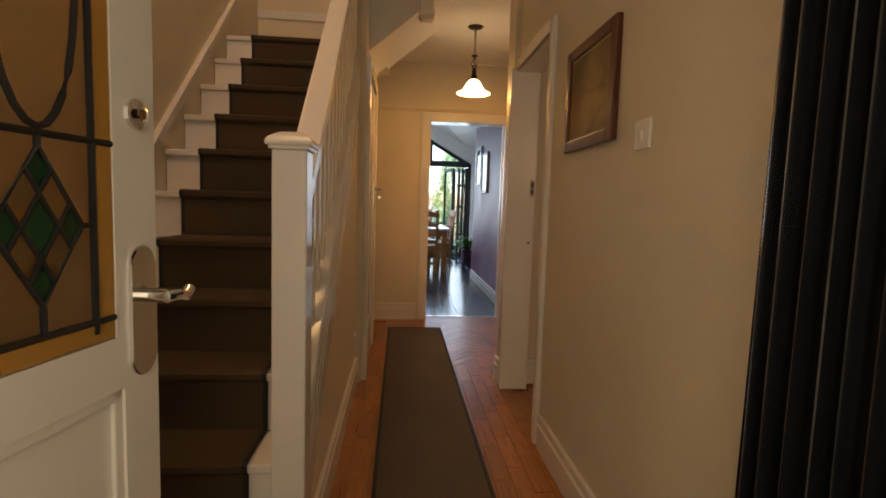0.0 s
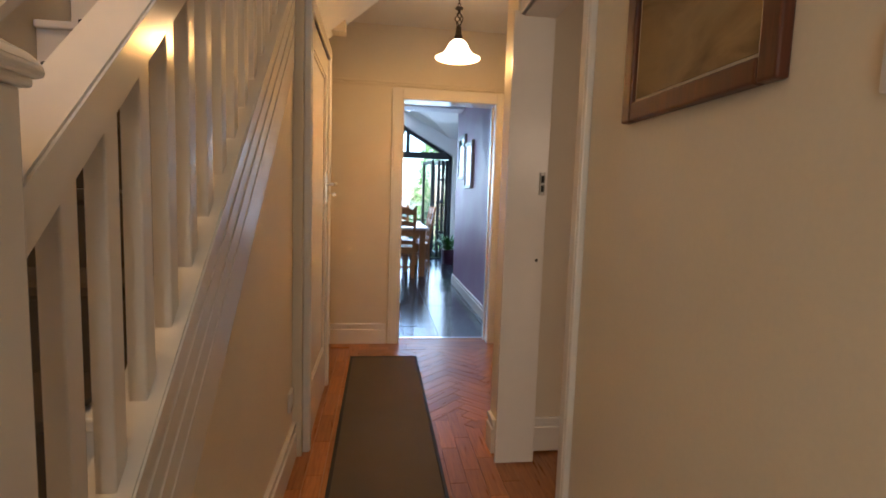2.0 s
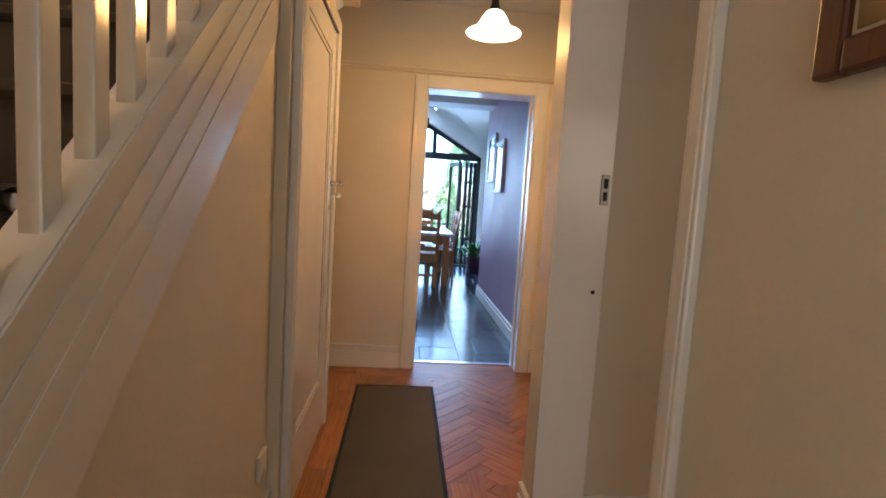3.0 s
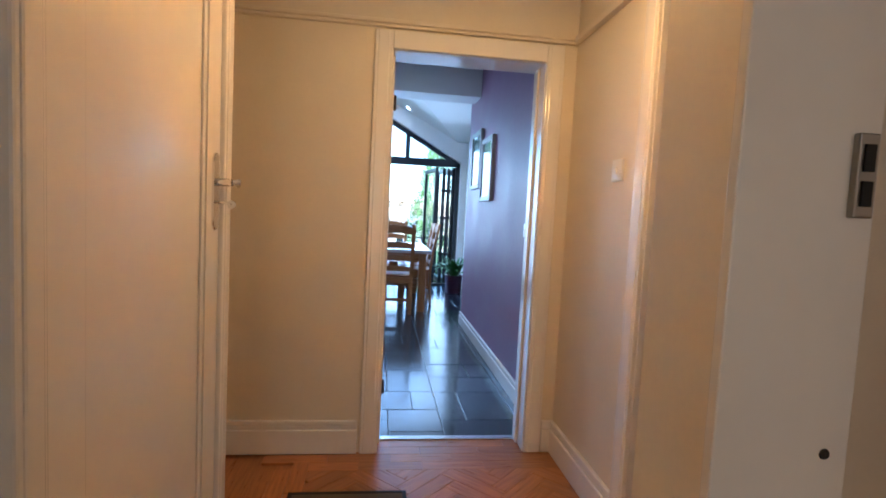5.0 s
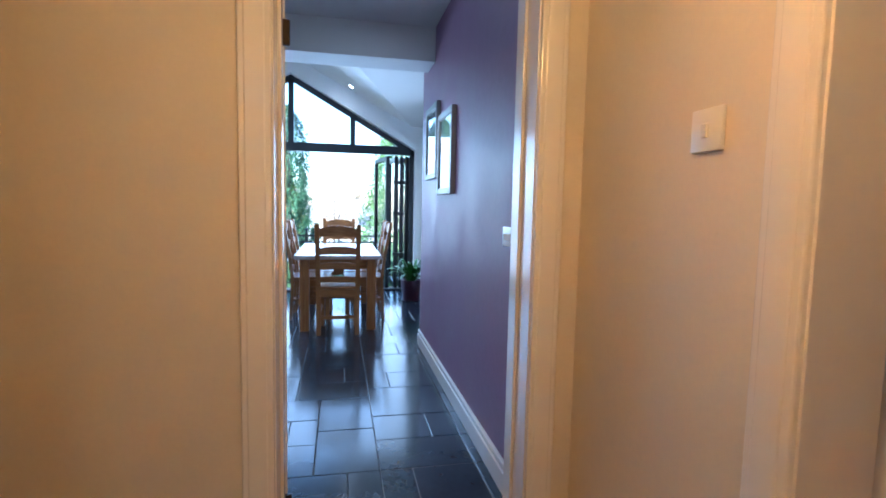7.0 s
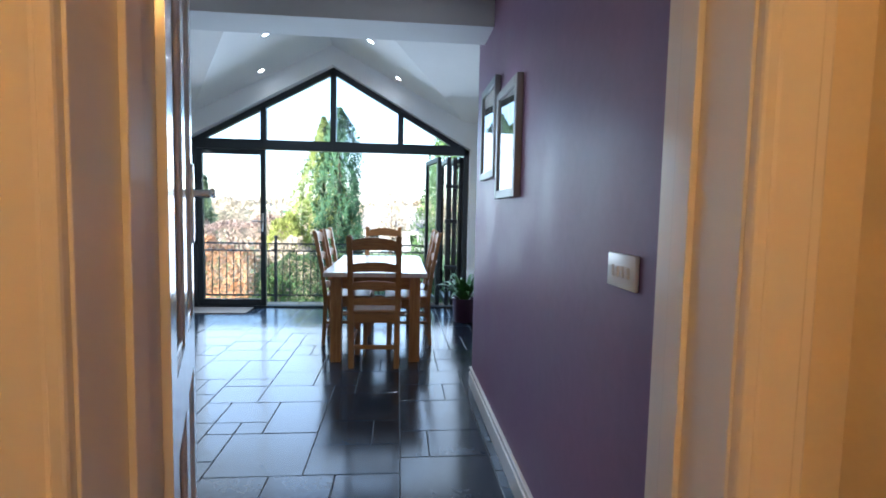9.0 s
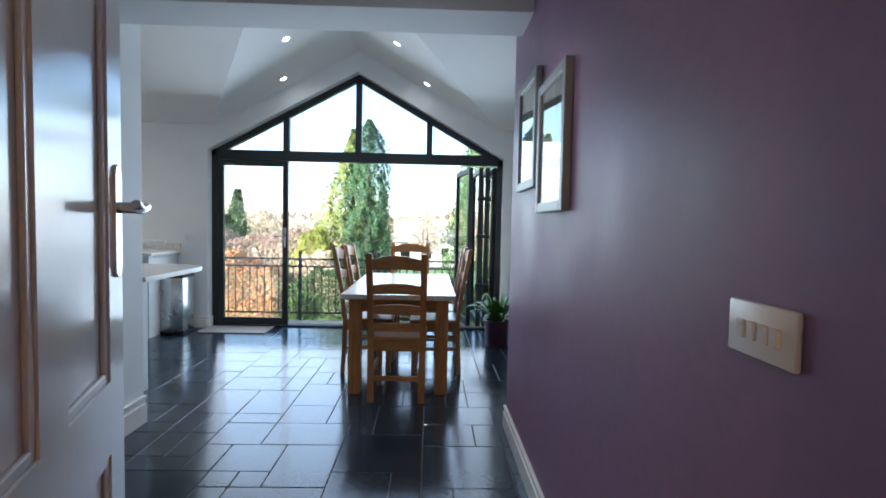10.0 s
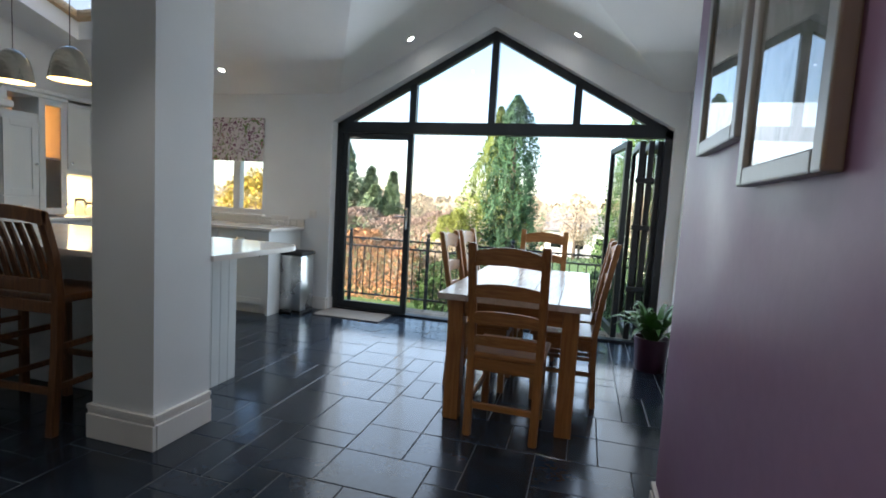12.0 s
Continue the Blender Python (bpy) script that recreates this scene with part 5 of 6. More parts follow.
# tall run along the far side wall
M_AMBERLIT = glow("lit_cabinet_back", (1.0, 0.42, 0.10), 0.9)
M_CREAMTILE = mat("cream_tile_splashback", (0.72, 0.64, 0.5), 0.3, var=0.04)
W = pose(-4.58, 9.0, 0, 0, 0, 90)
ru = thing("base_unit_run", W, "pale grey base units along the kitchen wall", "cabinet")
part("carcass", boxes((-1.2, -0.56, 0.10, 1.08, 0, 0.868), (-1.2, -0.5, 0, 1.08, 0, 0.10)), M_UNIT, ru)
for i in range(4):
    x0 = -1.2 + i * 0.57
    shaker(ru, x0 + 0.003, 0.11, x0 + 0.565, 0.86, -0.56, (x0 + 0.5, 0.78))
wr = thing("wall_worktop", W @ pose(0, 0, 0.868), "white quartz worktop along the kitchen wall", "worktop")
bm = nb()
box(bm, -1.2, -0.60, 0, 1.09, 0, 0.032, bevel=0.004)
part("slab", bm, M_QUARTZ, wr)
structure("wall_splashback", boxes((-4.60, 9.50, 0.90, -4.585, 10.70, 1.40)), M_CREAMTILE, "cream tiled splashback")
# larder with a shaker door and a drawer
la = thing("larder_unit", W @ pose(0.27, 0, 0.90), "pale grey dresser unit with a small drawer", "cabinet")
part("carcass", boxes((-0.19, -0.34, 0.002, 0.13, 0, 0.98)), M_UNIT, la)
shaker(la, -0.185, 0.20, 0.125, 0.90, -0.34, (0.09, 0.5))
bm = nb()
box(bm, -0.185, -0.36, 0.02, 0.125, -0.34, 0.185, bevel=0.003)
d = part("drawer", bm, M_UNIT, la)
bm = nb()
lathe(bm, [(0.001, 0.03), (0.013, 0.027), (0.014, 0.02), (0.006, 0.0)], 14, pose(-0.03, -0.36, 0.10, 90, 0, 0))
part("knob", bm, M_CHROME, d, "", True)
gc = thing("glass_cabinet", W @ pose(0.50, 0, 0.90), "tall pale grey cabinet with a lit glass door", "cabinet")
part("side_panel", boxes((-0.10, -0.34, 0.002, -0.08, 0, 1.14)), M_UNIT, gc)
part("side_panel", boxes((0.15, -0.34, 0.002, 0.17, 0, 1.14)), M_UNIT, gc)
part("lit_back", boxes((-0.08, -0.02, 0.55, 0.15, 0, 1.12)), M_AMBERLIT, gc, "glowing amber lit back")
part("back", boxes((-0.08, -0.02, 0.06, 0.15, 0, 0.55)), M_STOOL, gc)
for z in (0.03, 0.56, 1.12):
    part("shelf", boxes((-0.08, -0.33, z, 0.15, -0.02, z + 0.018)), M_UNIT, gc)
shaker(gc, -0.10, 0.02, 0.17, 1.14, -0.34, (0.14, 0.12), M_GLASS)
wc = thing("wall_cabinet", W @ pose(0.93, 0, 1.36), "pale grey wall cabinet with shaker doors", "cabinet")
part("carcass", boxes((-0.25, -0.34, 0, 0.75, 0, 0.72)), M_UNIT, wc)
shaker(wc, -0.248, 0.02, 0.06, 0.72, -0.34, (-0.22, 0.08))
shaker(wc, 0.064, 0.02, 0.37, 0.72, -0.34, (0.10, 0.08))
part("light_rail", boxes((-0.25, -0.345, -0.03, 0.75, -0.325, 0)), M_UNIT, wc)
co = thing("cornice", W @ pose(0, 0, 2.03), "pale grey moulded cornice over the units", "cornice")
bm = nb()
box(bm, 0.08, -0.375, 0.05, 1.68, 0, 0.09, bevel=0.01)
box(bm, 0.08, -0.36, 0.012, 1.68, 0, 0.05, bevel=0.006)
part("moulding", bm, M_UNIT, co)
ho = thing("hood_mantel", W @ pose(-0.45, 0, 1.88), "pale grey cooker mantel with corbels", "mantel")
bm = nb()
box(bm, -0.75, -0.52, 0.0, 0.53, 0, 0.06, bevel=0.012)
box(bm, -0.72, -0.48, 0.06, 0.50, 0, 0.16, bevel=0.006)
part("shelf", bm, M_UNIT, ho)
bm = nb()
box(bm, -0.66, -0.40, 0.16, 0.40, 0, 0.70)
part("chimney_breast", bm, M_UNIT, ho)
for x in (-0.62, 0.36):
    bm = nb()
    prev = None
    box(bm, x - 0.03, -0.40, -0.06, x + 0.03, -0.34, 0.0, bevel=0.01)
    box(bm, x - 0.03, -0.37, -0.14, x + 0.03, -0.34, -0.05, bevel=0.01)
    box(bm, x - 0.03, -0.40, -0.24, x + 0.03, -0.34, -0.20, bevel=0.01)
    part("corbel", bm, M_UNIT, ho)
lamp("under_cabinet_light", "AREA", look((-4.42, 9.95, 1.32), (-4.45, 9.95, 0.9)), 3.0, (1.0, 0.75, 0.42), 0.6, 0.06)
M_JAR = glass("storage_jar_glass", (0.95, 0.95, 0.9))
for x, y, h in ((-4.25, 9.83, 0.15), (-4.30, 9.99, 0.11)):
    j = thing("storage_jar", pose(x, y, 0.90), "glass storage jar with a dark lid on the worktop", "jar")
    bm = nb()
    lathe(bm, [(0.001, 0), (0.05, 0), (0.052, 0.01), (0.052, h), (0.045, h + 0.01), (0.043, h), (0.048, 0.012), (0.001, 0.01)], 20)
    part("jar_body", bm, M_JAR, j, "", True)
    bm = nb()
    lathe(bm, [(0.001, h + 0.035), (0.045, h + 0.03), (0.048, h + 0.01), (0.001, h + 0.01)], 20)
    part("lid", bm, M_BRONZE, j, "dark metal lid", True)

M_HAMMER = mat("hammered_silver", (0.36, 0.33, 0.28), 0.12, metal=1.0, var=0.05, scale=55, fine=90, bump=0.8, depth=0.004, gloss_var=0.04)
M_INNER = glow("lit_shade_lining", (1.0, 0.72, 0.30), 1.6)


def dome_pendant(m, drop):
    ob = thing("dome_pendant", m, "hammered silver dome pendant lamp over the island", "pendant lamp", "pendants over the island")
    bm = nb()
    tube(bm, [(0, 0, 0), (0, 0, -drop)], 0.003, 6)
    part("cord", bm, M_BLACK, ob)
    bm = nb()
    lathe(bm, [(0.001, -drop + 0.002), (0.03, -drop), (0.062, -drop - 0.02), (0.09, -drop - 0.06), (0.106, -drop - 0.12), (0.118, -drop - 0.19), (0.122, -drop - 0.215)], 32)
    part("shade", bm, M_HAMMER, ob, "", True)
    bm = nb()
    lathe(bm, [(0.118, -drop - 0.213), (0.112, -drop - 0.19), (0.1, -drop - 0.12), (0.001, -drop - 0.05)], 32)
    part("shade_lining", bm, M_INNER, ob, "warm lit lining", True)
    return ob


dp = dome_pendant(pose(-2.39, 8.30, slope_z(8.30)), slope_z(8.30) - 2.115)
copy_thing(dp, pose(-2.90, 8.30, slope_z(8.30)))
# roof window
rw = thing("roof_window", pose(-3.5, 9.1, slope_z(9.1) + 0.2), "pine framed roof window in the ceiling slope", "roof window")
M_PINE = wood("pine_lining", (0.52, 0.36, 0.2), (0.40, 0.26, 0.13), 0, 0.4)
for b in ((-4.1, 8.5, -4.04, 9.7), (-2.96, 8.5, -2.9, 9.7), (-4.04, 8.5, -2.96, 8.56), (-4.04, 9.64, -2.96, 9.7)):
    bm = nb()
    pts = [(b[0], b[1]), (b[2], b[1]), (b[2], b[3]), (b[0], b[3])]
    lo = [bm.verts.new((x, y, slope_z(y) + 0.17)) for x, y in pts]
    hi = [bm.verts.new((x, y, slope_z(y) + 0.245)) for x, y in pts]
    bm.faces.new(lo[::-1]), bm.faces.new(hi)
    for i in range(4):
        bm.faces.new((lo[i], lo[(i + 1) % 4], hi[(i + 1) % 4], hi[i]))
    wpart("sash_rail", bm, M_PINE, rw)
bm = nb()
bm.faces.new([bm.verts.new((x, y, slope_z(y) + 0.21)) for x, y in ((-4.04, 8.56), (-2.96, 8.56), (-2.96, 9.64), (-4.04, 9.64))])
ex = bmesh.ops.extrude_face_region(bm, geom=list(bm.faces))
bmesh.ops.translate(bm, vec=(0, 0, 0.005), verts=[v for v in ex["geom"] if isinstance(v, bmesh.types.BMVert)])
wpart("pane", bm, M_GLASS, rw).visible_shadow = False
switch_plate("wall_socket", pose(-2.0, GAB_Y, 1.05, 0, 0, 0), 1, "white socket on the kitchen wall")

# ---- garden ----
def ground_z(y):
    if y < 11.6:
        return -0.10
    if y < 12.35:
        return -0.24
    if y < 12.45:
        return -0.24 - (y - 12.35) * 3.1
    if y < 20:
        return -0.55 - (y - 12.45) * 0.05
    return -0.93 - (y - 20) * 0.06 if y < 90 else -5.13


bm = nb()
ys = [-30, 10.96, 11.59, 11.61, 12.34, 12.40, 12.45, 13, 14, 16, 18, 20, 25, 32, 40, 55, 70, 90, 200, 1500]
xs = [-900, -120, -40, -15, -8, -4, -1, 2, 6, 15, 40, 120, 900]
grid = [[bm.verts.new((x, y, ground_z(y) - (0.05 if y < 10.9 else 0) + (0.04 * math.sin(x * 1.3 + y) if y > 13 else 0))) for x in xs] for y in ys]
for a, b in zip(grid, grid[1:]):
    for i in range(len(xs) - 1):
        bm.faces.new((a[i], a[i + 1], b[i + 1], b[i]))
structure("ground", bm, M_GRASS, "green lawn falling away from the house")

M_IRON = mat("black_painted_iron", (0.05, 0.05, 0.052), 0.22, var=0.15, bump=0.02)
fe = thing("garden_railing", pose(-0.5, 12.22, -0.24), "black iron railing with ball topped posts along the terrace", "railing")
for z in (-0.08, 0.60, 0.71):
    bm = nb()
    box(bm, -4.6, 12.21, z - 0.012, 3.6, 12.23, z + 0.012)
    wpart("rail", bm, M_IRON, fe)
x, k = -4.55, 0
while x < 3.6:
    bm = nb()
    tube(bm, [(x, 12.22, -0.08), (x, 12.22, 0.60)], 0.0075, 6)
    wpart("bar", bm, M_IRON, fe)
    bm = nb()
    tube(bm, [(x + 0.052 + 0.036 * math.cos(a), 12.22, 0.655 + 0.036 * math.sin(a)) for a in [2 * math.pi * i / 12 for i in range(12)]], 0.005, 5, True)
    wpart("ring", bm, M_IRON, fe)
    if k % 11 == 0:
        bm = nb()
        box(bm, x - 0.02, 12.20, -0.24, x + 0.02, 12.24, 0.77)
        p = wpart("post", bm, M_IRON, fe)
        bm = nb()
        lathe(bm, [(0.001, 0), (0.018, 0.004), (0.012, 0.012), (0.028, 0.03), (0.028, 0.045), (0.012, 0.062), (0.001, 0.066)], 14, pose(x, 12.22, 0.77))
        wpart("finial", bm, M_IRON, p, "", True)
    x += 0.104
    k += 1


def leaf_material(name, base, var):
    return mat(name, base, 0.65, var=var, scale=1.6, fine=9, bump=0.0, spec=0.3)


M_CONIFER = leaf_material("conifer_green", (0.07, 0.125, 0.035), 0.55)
# distance haze put into the leaf colour, paler than the near conifers
M_FAR = leaf_material("hazy_evergreen", (0.17, 0.22, 0.12), 0.5)
M_COPPER = leaf_material("copper_beech_leaf", (0.33, 0.235, 0.185), 0.4)
M_ORANGE = leaf_material("orange_beech_leaf", (0.38, 0.19, 0.085), 0.4)
M_BUSH = leaf_material("shrub_green", (0.05, 0.085, 0.03), 0.5)
M_GOLD = leaf_material("golden_shrub_leaf", (0.42, 0.30, 0.04), 0.4)
M_TAN = leaf_material("winter_twig_tan", (0.46, 0.37, 0.27), 0.3)
M_BARK = mat("grey_brown_bark", (0.12, 0.09, 0.065), 0.9, var=0.3, fine=30, bump=0.6)


def foliage(count, size, place, flat=0.6):
    """Many small pointed leaf clumps; place() gives a point and a way out."""
    verts, faces = [], []
    for _ in range(count):
        p, out = place()
        p, out = Vector(p), Vector(out).normalized()
        u = out.cross(Vector((random.uniform(-1, 1), random.uniform(-1, 1), random.uniform(-1, 1)))).normalized()
        v = (out.cross(u) * flat + out * random.uniform(0.2, 1.0)).normalized()
        s = size * random.uniform(0.55, 1.35)
        n = len(verts)
        verts += [p - u * s * 0.5, p + v * s * 0.45 + out * s * 0.12, p + u * s * 0.5, p + v * s * 1.15]
        faces += [(n, n + 1, n + 3), (n + 1, n + 2, n + 3)]
    me = bpy.data.meshes.new("leaves")
    me.from_pydata([tuple(q) for q in verts], [], faces)
    return me


def leaf_part(name, me, material, parent):
    me.materials.append(material)
    ob = new(name, me)
    ob.parent = parent
    ob["kind"] = "stuff"
    return ob


def conifer(x, y, z0, h, r, label, count, size, material, lean=0.0, power=2.2, rough=1.0):
    ob = thing("conifer_tree", pose(x, y, z0), label, "tree")
    bm = nb()
    lathe(bm, [(0.13, 0), (0.10, 0.6), (0.05, h * 0.6), (0.01, h * 0.95)], 10, None, True)
    part("trunk", bm, M_BARK, ob)
    for k in range(14):
        a, z = k * 2.4, h * (0.08 + 0.055 * k)
        bm = nb()
        q = r * (1 - (z / h) ** 1.6) * 0.7
        tube(bm, [(0, 0, z), (q * math.cos(a), q * math.sin(a), z + 0.5 * q)], 0.02, 5)
        part("limb", bm, M_BARK, ob)

    def place():
        t = random.random() ** 1.25
        a = random.uniform(0, 2 * math.pi)
        z = 0.12 + t * (h - 0.12)
        bulge = 1 + rough * (0.16 * math.sin(3 * a + z * 2.1 + x) + 0.12 * math.sin(7 * a - z * 4.3) + 0.09 * math.sin(13 * a + 9 * z))
        q = r * max(0.02, (1 - (z / h) ** power)) * bulge * (0.72 + 0.32 * random.random() ** 0.5)
        return (q * math.cos(a) + lean * z, q * math.sin(a), z), (math.cos(a), math.sin(a), 1.1)
    leaf_part("crown", foliage(count, size, place), material, ob)
    return ob


conifer(-0.70, 16.8, ground_z(16.8) - 0.05, 4.45, 0.47, "tall dark green columnar conifer on the lawn", 24000, 0.06, leaf_material("blue_green_conifer", (0.045, 0.10, 0.045), 0.5), 0.0, 7.0, 1.3)
conifer(-1.16, 17.4, ground_z(17.4) - 0.05, 4.35, 0.98, "light yellow green conifer beside the tall dark one", 22000, 0.065, leaf_material("yellow_green_conifer", (0.17, 0.21, 0.05), 0.4), 0.0, 1.7)
conifer(2.02, 16.9, ground_z(16.9) - 0.05, 4.7, 0.82, "green conifer near the folding doors", 15000, 0.075, M_CONIFER, 0.0, 2.6)
# far evergreens in the paler leaf colour that carries the haze
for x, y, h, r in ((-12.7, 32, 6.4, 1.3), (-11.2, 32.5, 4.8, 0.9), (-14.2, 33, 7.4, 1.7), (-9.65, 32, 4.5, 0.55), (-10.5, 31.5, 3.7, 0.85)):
    conifer(x, y, ground_z(y) - 0.1, h, r, "evergreen tree beyond the garden, pale with painted haze", 9000, 0.2, M_FAR, 0.02, 1.8, 2.2)


def hedge(name, label, x0, x1, y0, y1, z0, z1, count, size, material, round_=0.0):
    ob = thing(name, pose((x0 + x1) / 2, (y0 + y1) / 2, z0), label, "hedge" if name == "hedge" else "shrub")
    w, d, h = (x1 - x0) / 2, (y1 - y0) / 2, z1 - z0
    for k in range(max(3, int(w * 2))):
        bm = nb()
        xx = -w + (k + 0.5) * 2 * w / max(3, int(w * 2))
        tube(bm, [(xx, 0, 0), (xx + 0.1, 0.05, h * 0.5), (xx - 0.05, 0, h * 0.8)], 0.03, 5)
        part("stem", bm, M_BARK, ob)

    def place():
        f = random.random()
        u, v, s = random.uniform(-1, 1), random.uniform(-1, 1), random.random()
        top = h * (1 - round_ * u * u) * (0.93 + 0.05 * math.sin(u * 9) + 0.04 * math.sin(u * 23 + 1))
        if f < 0.42:
            return (u * w, v * d, top * (0.94 + 0.08 * random.random())), (0.2 * u, 0.2 * v, 1)
        if f < 0.88:
            return (u * w, -d * (0.9 + 0.14 * random.random()), s * top), (0, -1, 0.5)
        sx = 1 if u > 0 else -1
        return (sx * w * (0.95 + 0.08 * random.random()), v * d, s * top), (sx, 0, 0.5)
    leaf_part("foliage", foliage(count, size, place), material, ob)
    return ob


hedge("hedge", "long copper brown beech hedge beyond the lawn", -9.0, -1.9, 16.6, 17.8, ground_z(17) - 0.05, 1.02, 32000, 0.055, M_COPPER, 0.02)
hedge("shrub", "orange leaved beech shrub behind the railing", -4.7, -2.2, 14.5, 15.3, ground_z(14.9) - 0.05, 0.66, 7000, 0.055, M_ORANGE, 0.35)
hedge("shrub", "dark green shrub behind the railing", -2.1, 0.5, 14.7, 15.6, ground_z(15.0) - 0.05, 0.38, 9000, 0.05, M_BUSH, 0.35)
hedge("shrub", "dark green shrub behind the railing", 0.7, 2.6, 15.0, 15.8, ground_z(15.3) - 0.05, 0.16, 7000, 0.05, M_BUSH, 0.3)
hedge("shrub", "bare twiggy grey shrub beside the hedge", -2.2, -1.0, 15.2, 16.0, ground_z(15.5) - 0.05, 0.62, 4500, 0.06, M_TAN, 0.4)
hedge("shrub", "golden yellow shrub outside the kitchen window", -7.0, -5.3, 15.0, 16.0, ground_z(15.5) - 0.05, 1.75, 6000, 0.08, M_GOLD, 0.4)
hedge("shrub", "yellow green shrub beside the conifers", -2.3, -1.3, 15.9, 16.5, ground_z(16) - 0.05, 1.15, 8000, 0.05, leaf_material("lime_shrub_leaf", (0.22, 0.24, 0.05), 0.4), 0.45)
hedge("shrub", "small round light green shrub on the lawn", -1.75, -1.3, 13.7, 14.15, ground_z(13.9) - 0.02, -0.02, 1200, 0.05, M_GRASS, 0.5)


def bare_tree(x, y, h, label):
    ob = thing("bare_tree", pose(x, y, ground_z(y) - 0.05), label, "tree")
    bm = nb()
    lathe(bm, [(h * 0.03, 0), (h * 0.022, h * 0.3), (h * 0.012, h * 0.6), (0.01, h * 0.9)], 8, None, True)
    part("trunk", bm, M_BARK, ob)
    for k in range(14):
        a, z = k * 2.4, h * (0.25 + 0.045 * k)
        bm = nb()
        q = h * 0.28 * (1.1 - z / h)
        tube(bm, [(0, 0, z), (q * 0.5 * math.cos(a), q * 0.5 * math.sin(a), z + q * 0.5), (q * math.cos(a + 0.2), q * math.sin(a + 0.2), z + q * 0.8)], h * 0.006, 5)
        part("limb", bm, M_BARK, ob)

    def place():
        a, t = random.uniform(0, 2 * math.pi), random.random()
        z = h * (0.3 + 0.72 * t)
        q = h * 0.32 * math.sin(math.pi * (0.15 + 0.8 * t)) * random.random() ** 0.4
        return (q * math.cos(a), q * math.sin(a), z), (math.cos(a), math.sin(a), 1.5)
    leaf_part("twig_crown", foliage(1600, h * 0.035, place, 0.25), M_TAN, ob)


random.seed(5)
for i in range(26):
    bare_tree(random.uniform(-24, 22), random.uniform(40, 62), random.uniform(3.2, 5.2), "bare winter tree in the distance")
hedge("hedge", "far belt of brown winter trees on the horizon", -70, 70, 80, 90, -5.3, 2.4, 12000, 0.9, M_TAN, 0.0)

# garden seen right: a low white outbuilding and a house roof beyond the fence
M_RENDER_WALL = mat("white_rendered_wall", (0.7, 0.68, 0.64), 0.8, var=0.06)
M_ROOF = mat("grey_roof_tiles", (0.22, 0.2, 0.19), 0.8, var=0.2, fine=20, bump=0.4)
for x, y, w, d, h, rise, lab in ((5.6, 52, 6.0, 5, 2.3, 1.5, "white bungalow with a grey tiled roof"), (0.4, 56, 6.0, 6, 2.6, 1.6, "long white house with a grey roof in the distance"), (3.2, 24, 2.6, 3.0, 0.9, 0.65, "low white outbuilding with a felt roof")):
    z = ground_z(y) - 0.05
    hs = thing("house", pose(x, y, z), lab, "house")
    part("wall", boxes((-w / 2, -d / 2, 0, w / 2, d / 2, h)), M_RENDER_WALL, hs)
    bm = nb()
    side = Matrix(((0, 0, 1, 0), (1, 0, 0, 0), (0, 1, 0, 0), (0, 0, 0, 1)))
    prism(bm, [(-d / 2 - 0.3, h), (d / 2 + 0.3, h), (0, h + rise)], -w / 2 - 0.25, w / 2 + 0.25, side)
    part("roof", bm, M_ROOF, hs)
    for k in range(3):
        xx = -w / 2 + (k + 0.5) * w / 3
        bm = nb()
        box(bm, xx - w * 0.08, -d / 2 - 0.03, h * 0.4, xx + w * 0.08, -d / 2 + 0.02, h * 0.8)
        part("window", bm, M_SCREEN, hs)

# ---- pieces: terrace bricks, slate tiles, wood blocks ----
def piece_mesh(name, w, l, h, material, chamfer=0.003):
    x, y, c = w / 2, l / 2, chamfer
    v = [(-x, -y, -h), (x, -y, -h), (x, y, -h), (-x, y, -h), (-x, -y, -c), (x, -y, -c), (x, y, -c), (-x, y, -c), (-x + c, -y + c, 0), (x - c, -y + c, 0), (x - c, y - c, 0), (-x + c, y - c, 0)]
    f = [(0, 1, 5, 4), (1, 2, 6, 5), (2, 3, 7, 6), (3, 0, 4, 7), (4, 5, 9, 8), (5, 6, 10, 9), (6, 7, 11, 10), (7, 4, 8, 11), (8, 9, 10, 11)]
    me = bpy.data.meshes.new(name)
    me.from_pydata(v, [], f)
    me.materials.append(material)
    return me


MESHES = {}


def piece(name, w, l, h, x, y, z, material, parent, chamfer=0.003, turn=0.0):
    key = (name, round(w, 3), round(l, 3), material.name)
    if key not in MESHES:
        MESHES[key] = piece_mesh(name, w, l, h, material, chamfer)
    ob = new(name, MESHES[key])
    ob.matrix_world = pose(x, y, z, random.uniform(-0.12, 0.12), random.uniform(-0.12, 0.12), turn)
    ob.parent = parent
    return ob


random.seed(11)
floor_k = bpy.data.objects["floor_kitchen"]
# slates on a module, in four sizes; the laid-out ones first, then the gaps filled
U, TX0, TY0 = 0.1525, -0.16, 8.265
SET = [(0, -2, 2, 0), (2, -2, 4, 0), (0, -4, 3, -2), (3, -3, 4, -2), (4, -3, 6, 0), (3, -6, 6, -3), (1, -7, 3, -4), (-1, -6, 1, -4), (0, -7, 1, -6), (0, -10, 3, -7), (3, -8, 5, -6), (5, -8, 6, -6)]
SET += [(3, -10, 6, -8), (2, -12, 4, -10), (0, -12, 2, -10), (4, -13, 6, -10), (0, -14, 3, -12), (3, -14, 4, -12), (4, -16, 6, -13), (3, -18, 5, -16), (5, -18, 6, -16), (4, -20, 6, -18), (-2, -1, 0, 2)]
taken = {}


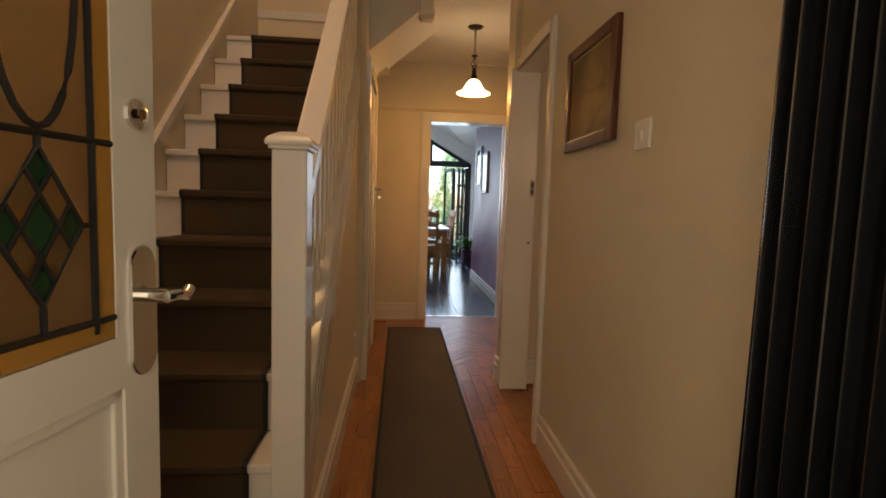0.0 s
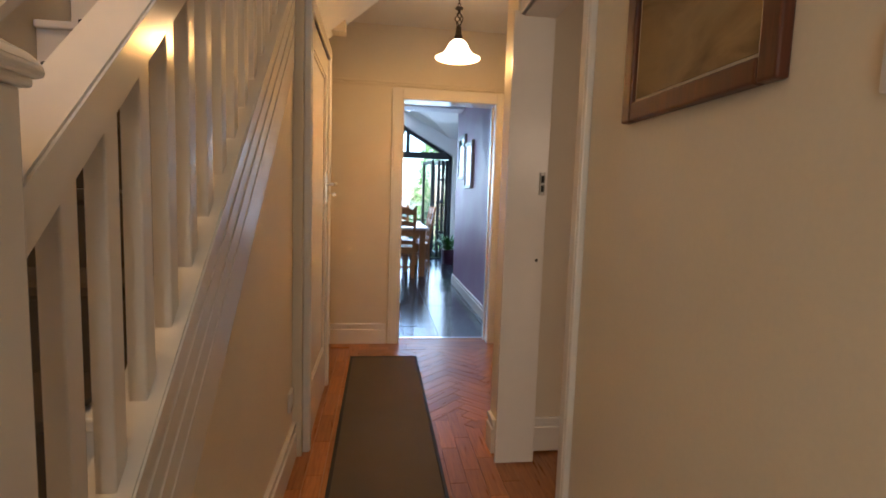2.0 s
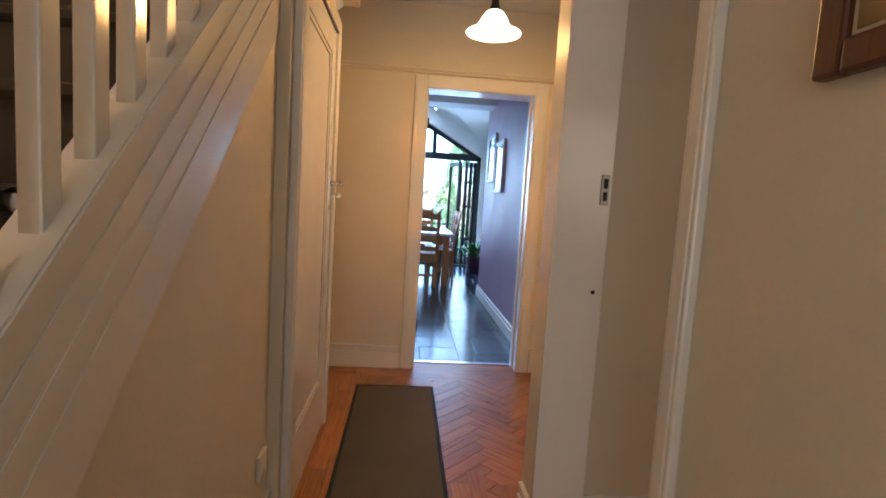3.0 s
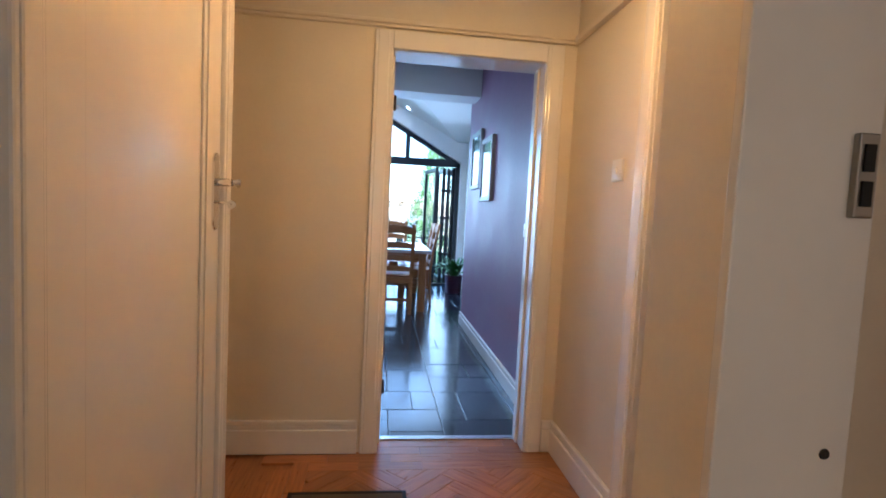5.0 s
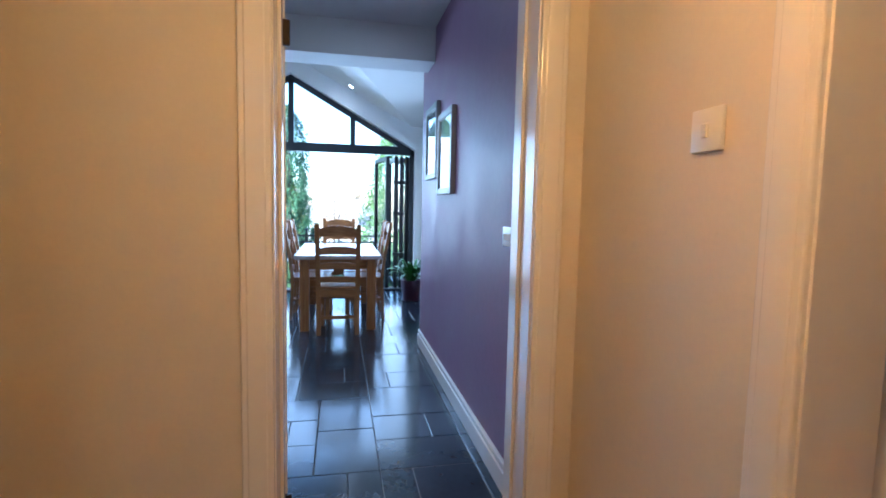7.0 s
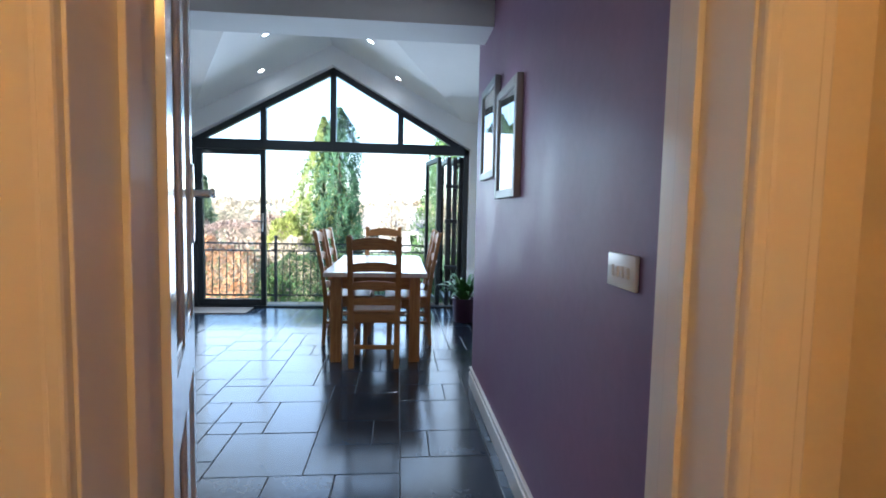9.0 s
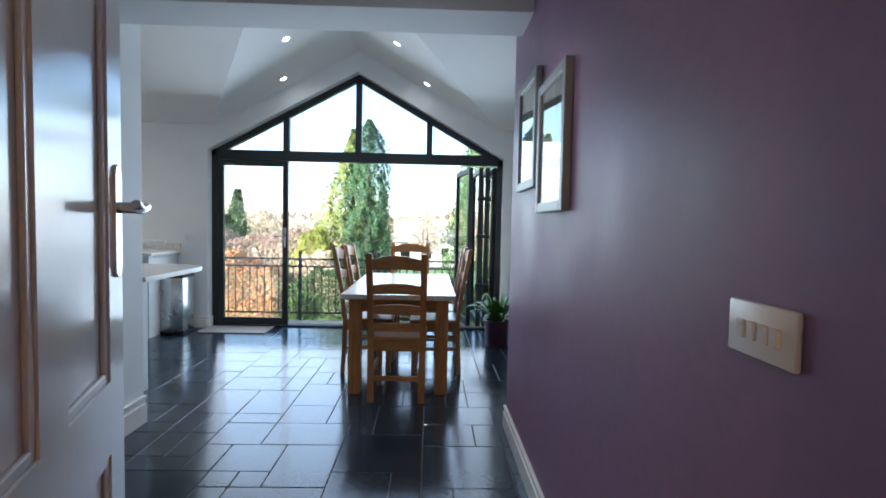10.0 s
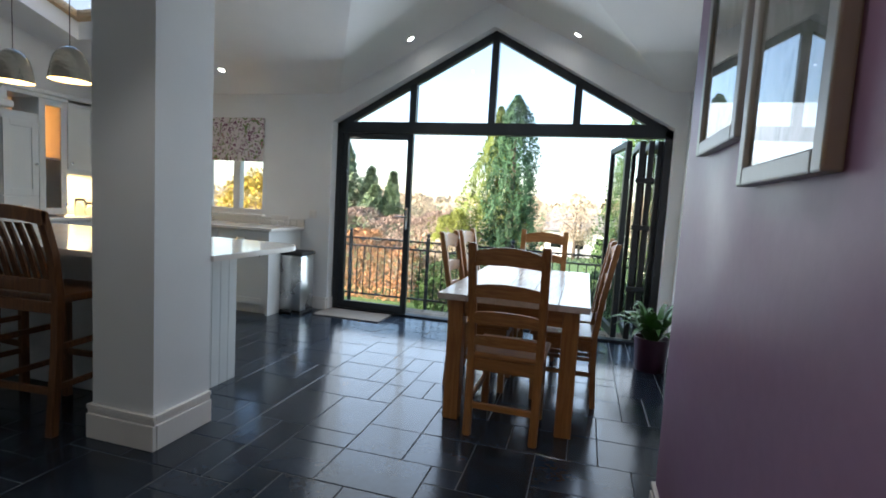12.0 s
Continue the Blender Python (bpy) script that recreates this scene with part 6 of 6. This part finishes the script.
def lay(u0, v0, u1, v1):
    cells = [(u, v) for u in range(u0, u1) for v in range(v0, v1)]
    if any(c in taken for c in cells):
        return False
    for c in cells:
        taken[c] = True
    laid.append((u0, v0, u1, v1))
    return True


laid = []
for q in SET + [(6, -2, 9, 0), (6, -4, 8, -2), (8, -4, 9, -2), (6, -7, 9, -4), (6, -9, 7, -7), (7, -9, 9, -7), (6, -12, 9, -9), (6, -14, 8, -12), (8, -14, 9, -12), (6, -16, 9, -14), (6, -19, 7, -16), (7, -19, 9, -16), (9, 4, 10, 7), (10, 4, 12, 7)]:
    lay(*q)
for v in range(-21, 17):
    for u in range(-30, 13):
        if (u, v) in taken:
            continue
        sizes = [(3, 2), (2, 3), (3, 3), (2, 2), (2, 1), (1, 2)]
        random.shuffle(sizes)
        for w, h in sizes + [(1, 1)]:
            if lay(u, v, u + w, v + h):
                break
rest_v, rest_f = [], []
for u0, v0, u1, v1 in laid:
    xa, xb = max(TX0 + u0 * U, -4.6), min(TX0 + u1 * U, 1.715)
    ya, yb = max(TY0 + v0 * U, END_Y + END_T - 0.008), min(TY0 + v1 * U, GAB_Y + 0.12)
    if yb <= PUR_Y:
        xb = min(xb, PUR_X - 0.003)
    if xb - xa < 0.03 or yb - ya < 0.03:
        continue
    z = random.uniform(-0.0009, 0.0006)
    if xa > -1.5:
        piece("tile", round(xb - xa - 0.004, 3), round(yb - ya - 0.004, 3), 0.008, (xa + xb) / 2, (ya + yb) / 2, z, M_SLATE, floor_k, 0.0025)
    else:
        n = len(rest_v)
        rest_v += [(x, y, z - (0.004 if i else 0)) for i in (1, 0) for x, y in ((xa + 0.0025 + 0.002 * (1 - i), ya + 0.0025), (xb - 0.0025, ya + 0.0025), (xb - 0.0025, yb - 0.0025), (xa + 0.0025, yb - 0.0025))]
        rest_f += [(n + 4, n + 5, n + 6, n + 7)] + [(n + k, n + (k + 1) % 4, n + 4 + (k + 1) % 4, n + 4 + k) for k in range(4)]
me = bpy.data.meshes.new("slate_tiles")
me.from_pydata(rest_v, [], rest_f)
me.materials.append(M_SLATE)
far_tiles = new("slate_tiles", me)
far_tiles.parent = floor_k
far_tiles["kind"] = "stuff"
floor_h = bpy.data.objects["floor_hall"]
random.seed(3)
BW, BL = 0.0745, 0.298
# border boards along the side walls and across the doorway
row, x = 0, -0.145
while x < 0.77:
    y = 1.15 + (row % 3) * 0.1
    while y < (4.70 if row < 3 else 3.42):
        piece("wood_block", BW, BL - 0.0012, 0.011, x + BW / 2, y + BL / 2, -0.0002, M_PARQUET, floor_h, 0.0012)
        y += BL
    x += 0.0758
    row += 1
for row in range(4):
    x = -0.14 + (row % 2) * 0.15
    while x < 1.27:
        l = min(BL, 1.285 - x)
        y = END_Y + 0.128 - (row + 0.5) * 0.0758
        if l > 0.04 and (row > 1 or 0.25 < x + l / 2 < 1.2):
            piece("wood_block", BW, round(l - 0.0012, 3), 0.011, x + l / 2, y, -0.0002, M_PARQUET, floor_h, 0.0012, 90)
        x += BL
# herringbone between them, just under the border's edge
c45 = math.sqrt(0.5)
p = 0.0758
for i in range(-20, 30):
    for j in range(-2, 5):
        for u, v, turn in ((2, 0.5, -45), (4.5, -1, 45)):
            u, v = (u + i + 8 * j) * p, (v + i) * p
            wx, wy = 0.1 + (u - v) * c45, 3.0 + (u + v) * c45
            if 0.05 < wx < 1.27 and 3.34 < wy < 4.95:
                piece("wood_block", BW, 4 * p - 0.0012, 0.011, wx, wy, -0.0009, M_PARQUET, floor_h, 0.0012, turn)
# the rest of the blocks, joined
bm = nb()
row, x = 0, -0.145
while x < 0.80:
    y = -0.05 + (row % 3) * 0.1
    while y < 1.15:
        l = min(0.30, 1.15 + (row % 3) * 0.1 - y)
        if l > 0.03 and x > -0.2:
            box(bm, x + 0.0004, y + 0.0006, -0.012, x + 0.0749, y + l - 0.0006, -0.0003)
        y += 0.30
    x += 0.0758
    row += 1
rest = new("wood_blocks", finish("wood_blocks", bm, M_PARQUET))
rest.parent = floor_h
rest["kind"] = "stuff"
# terrace
terrace = structure("pavement", boxes((-4.7, 10.96, -0.2, 4.0, 11.62, -0.075)), M_GROUT, "buff paved terrace")
random.seed(8)
for i in range(3):
    for j in range(30):
        xx = -4.4 + j * 0.28 + (0.14 if i % 2 else 0)
        piece("paving_stone", 0.272, 0.188, 0.02, xx, 11.07 + i * 0.196, -0.06, M_BRICK, terrace, 0.005)
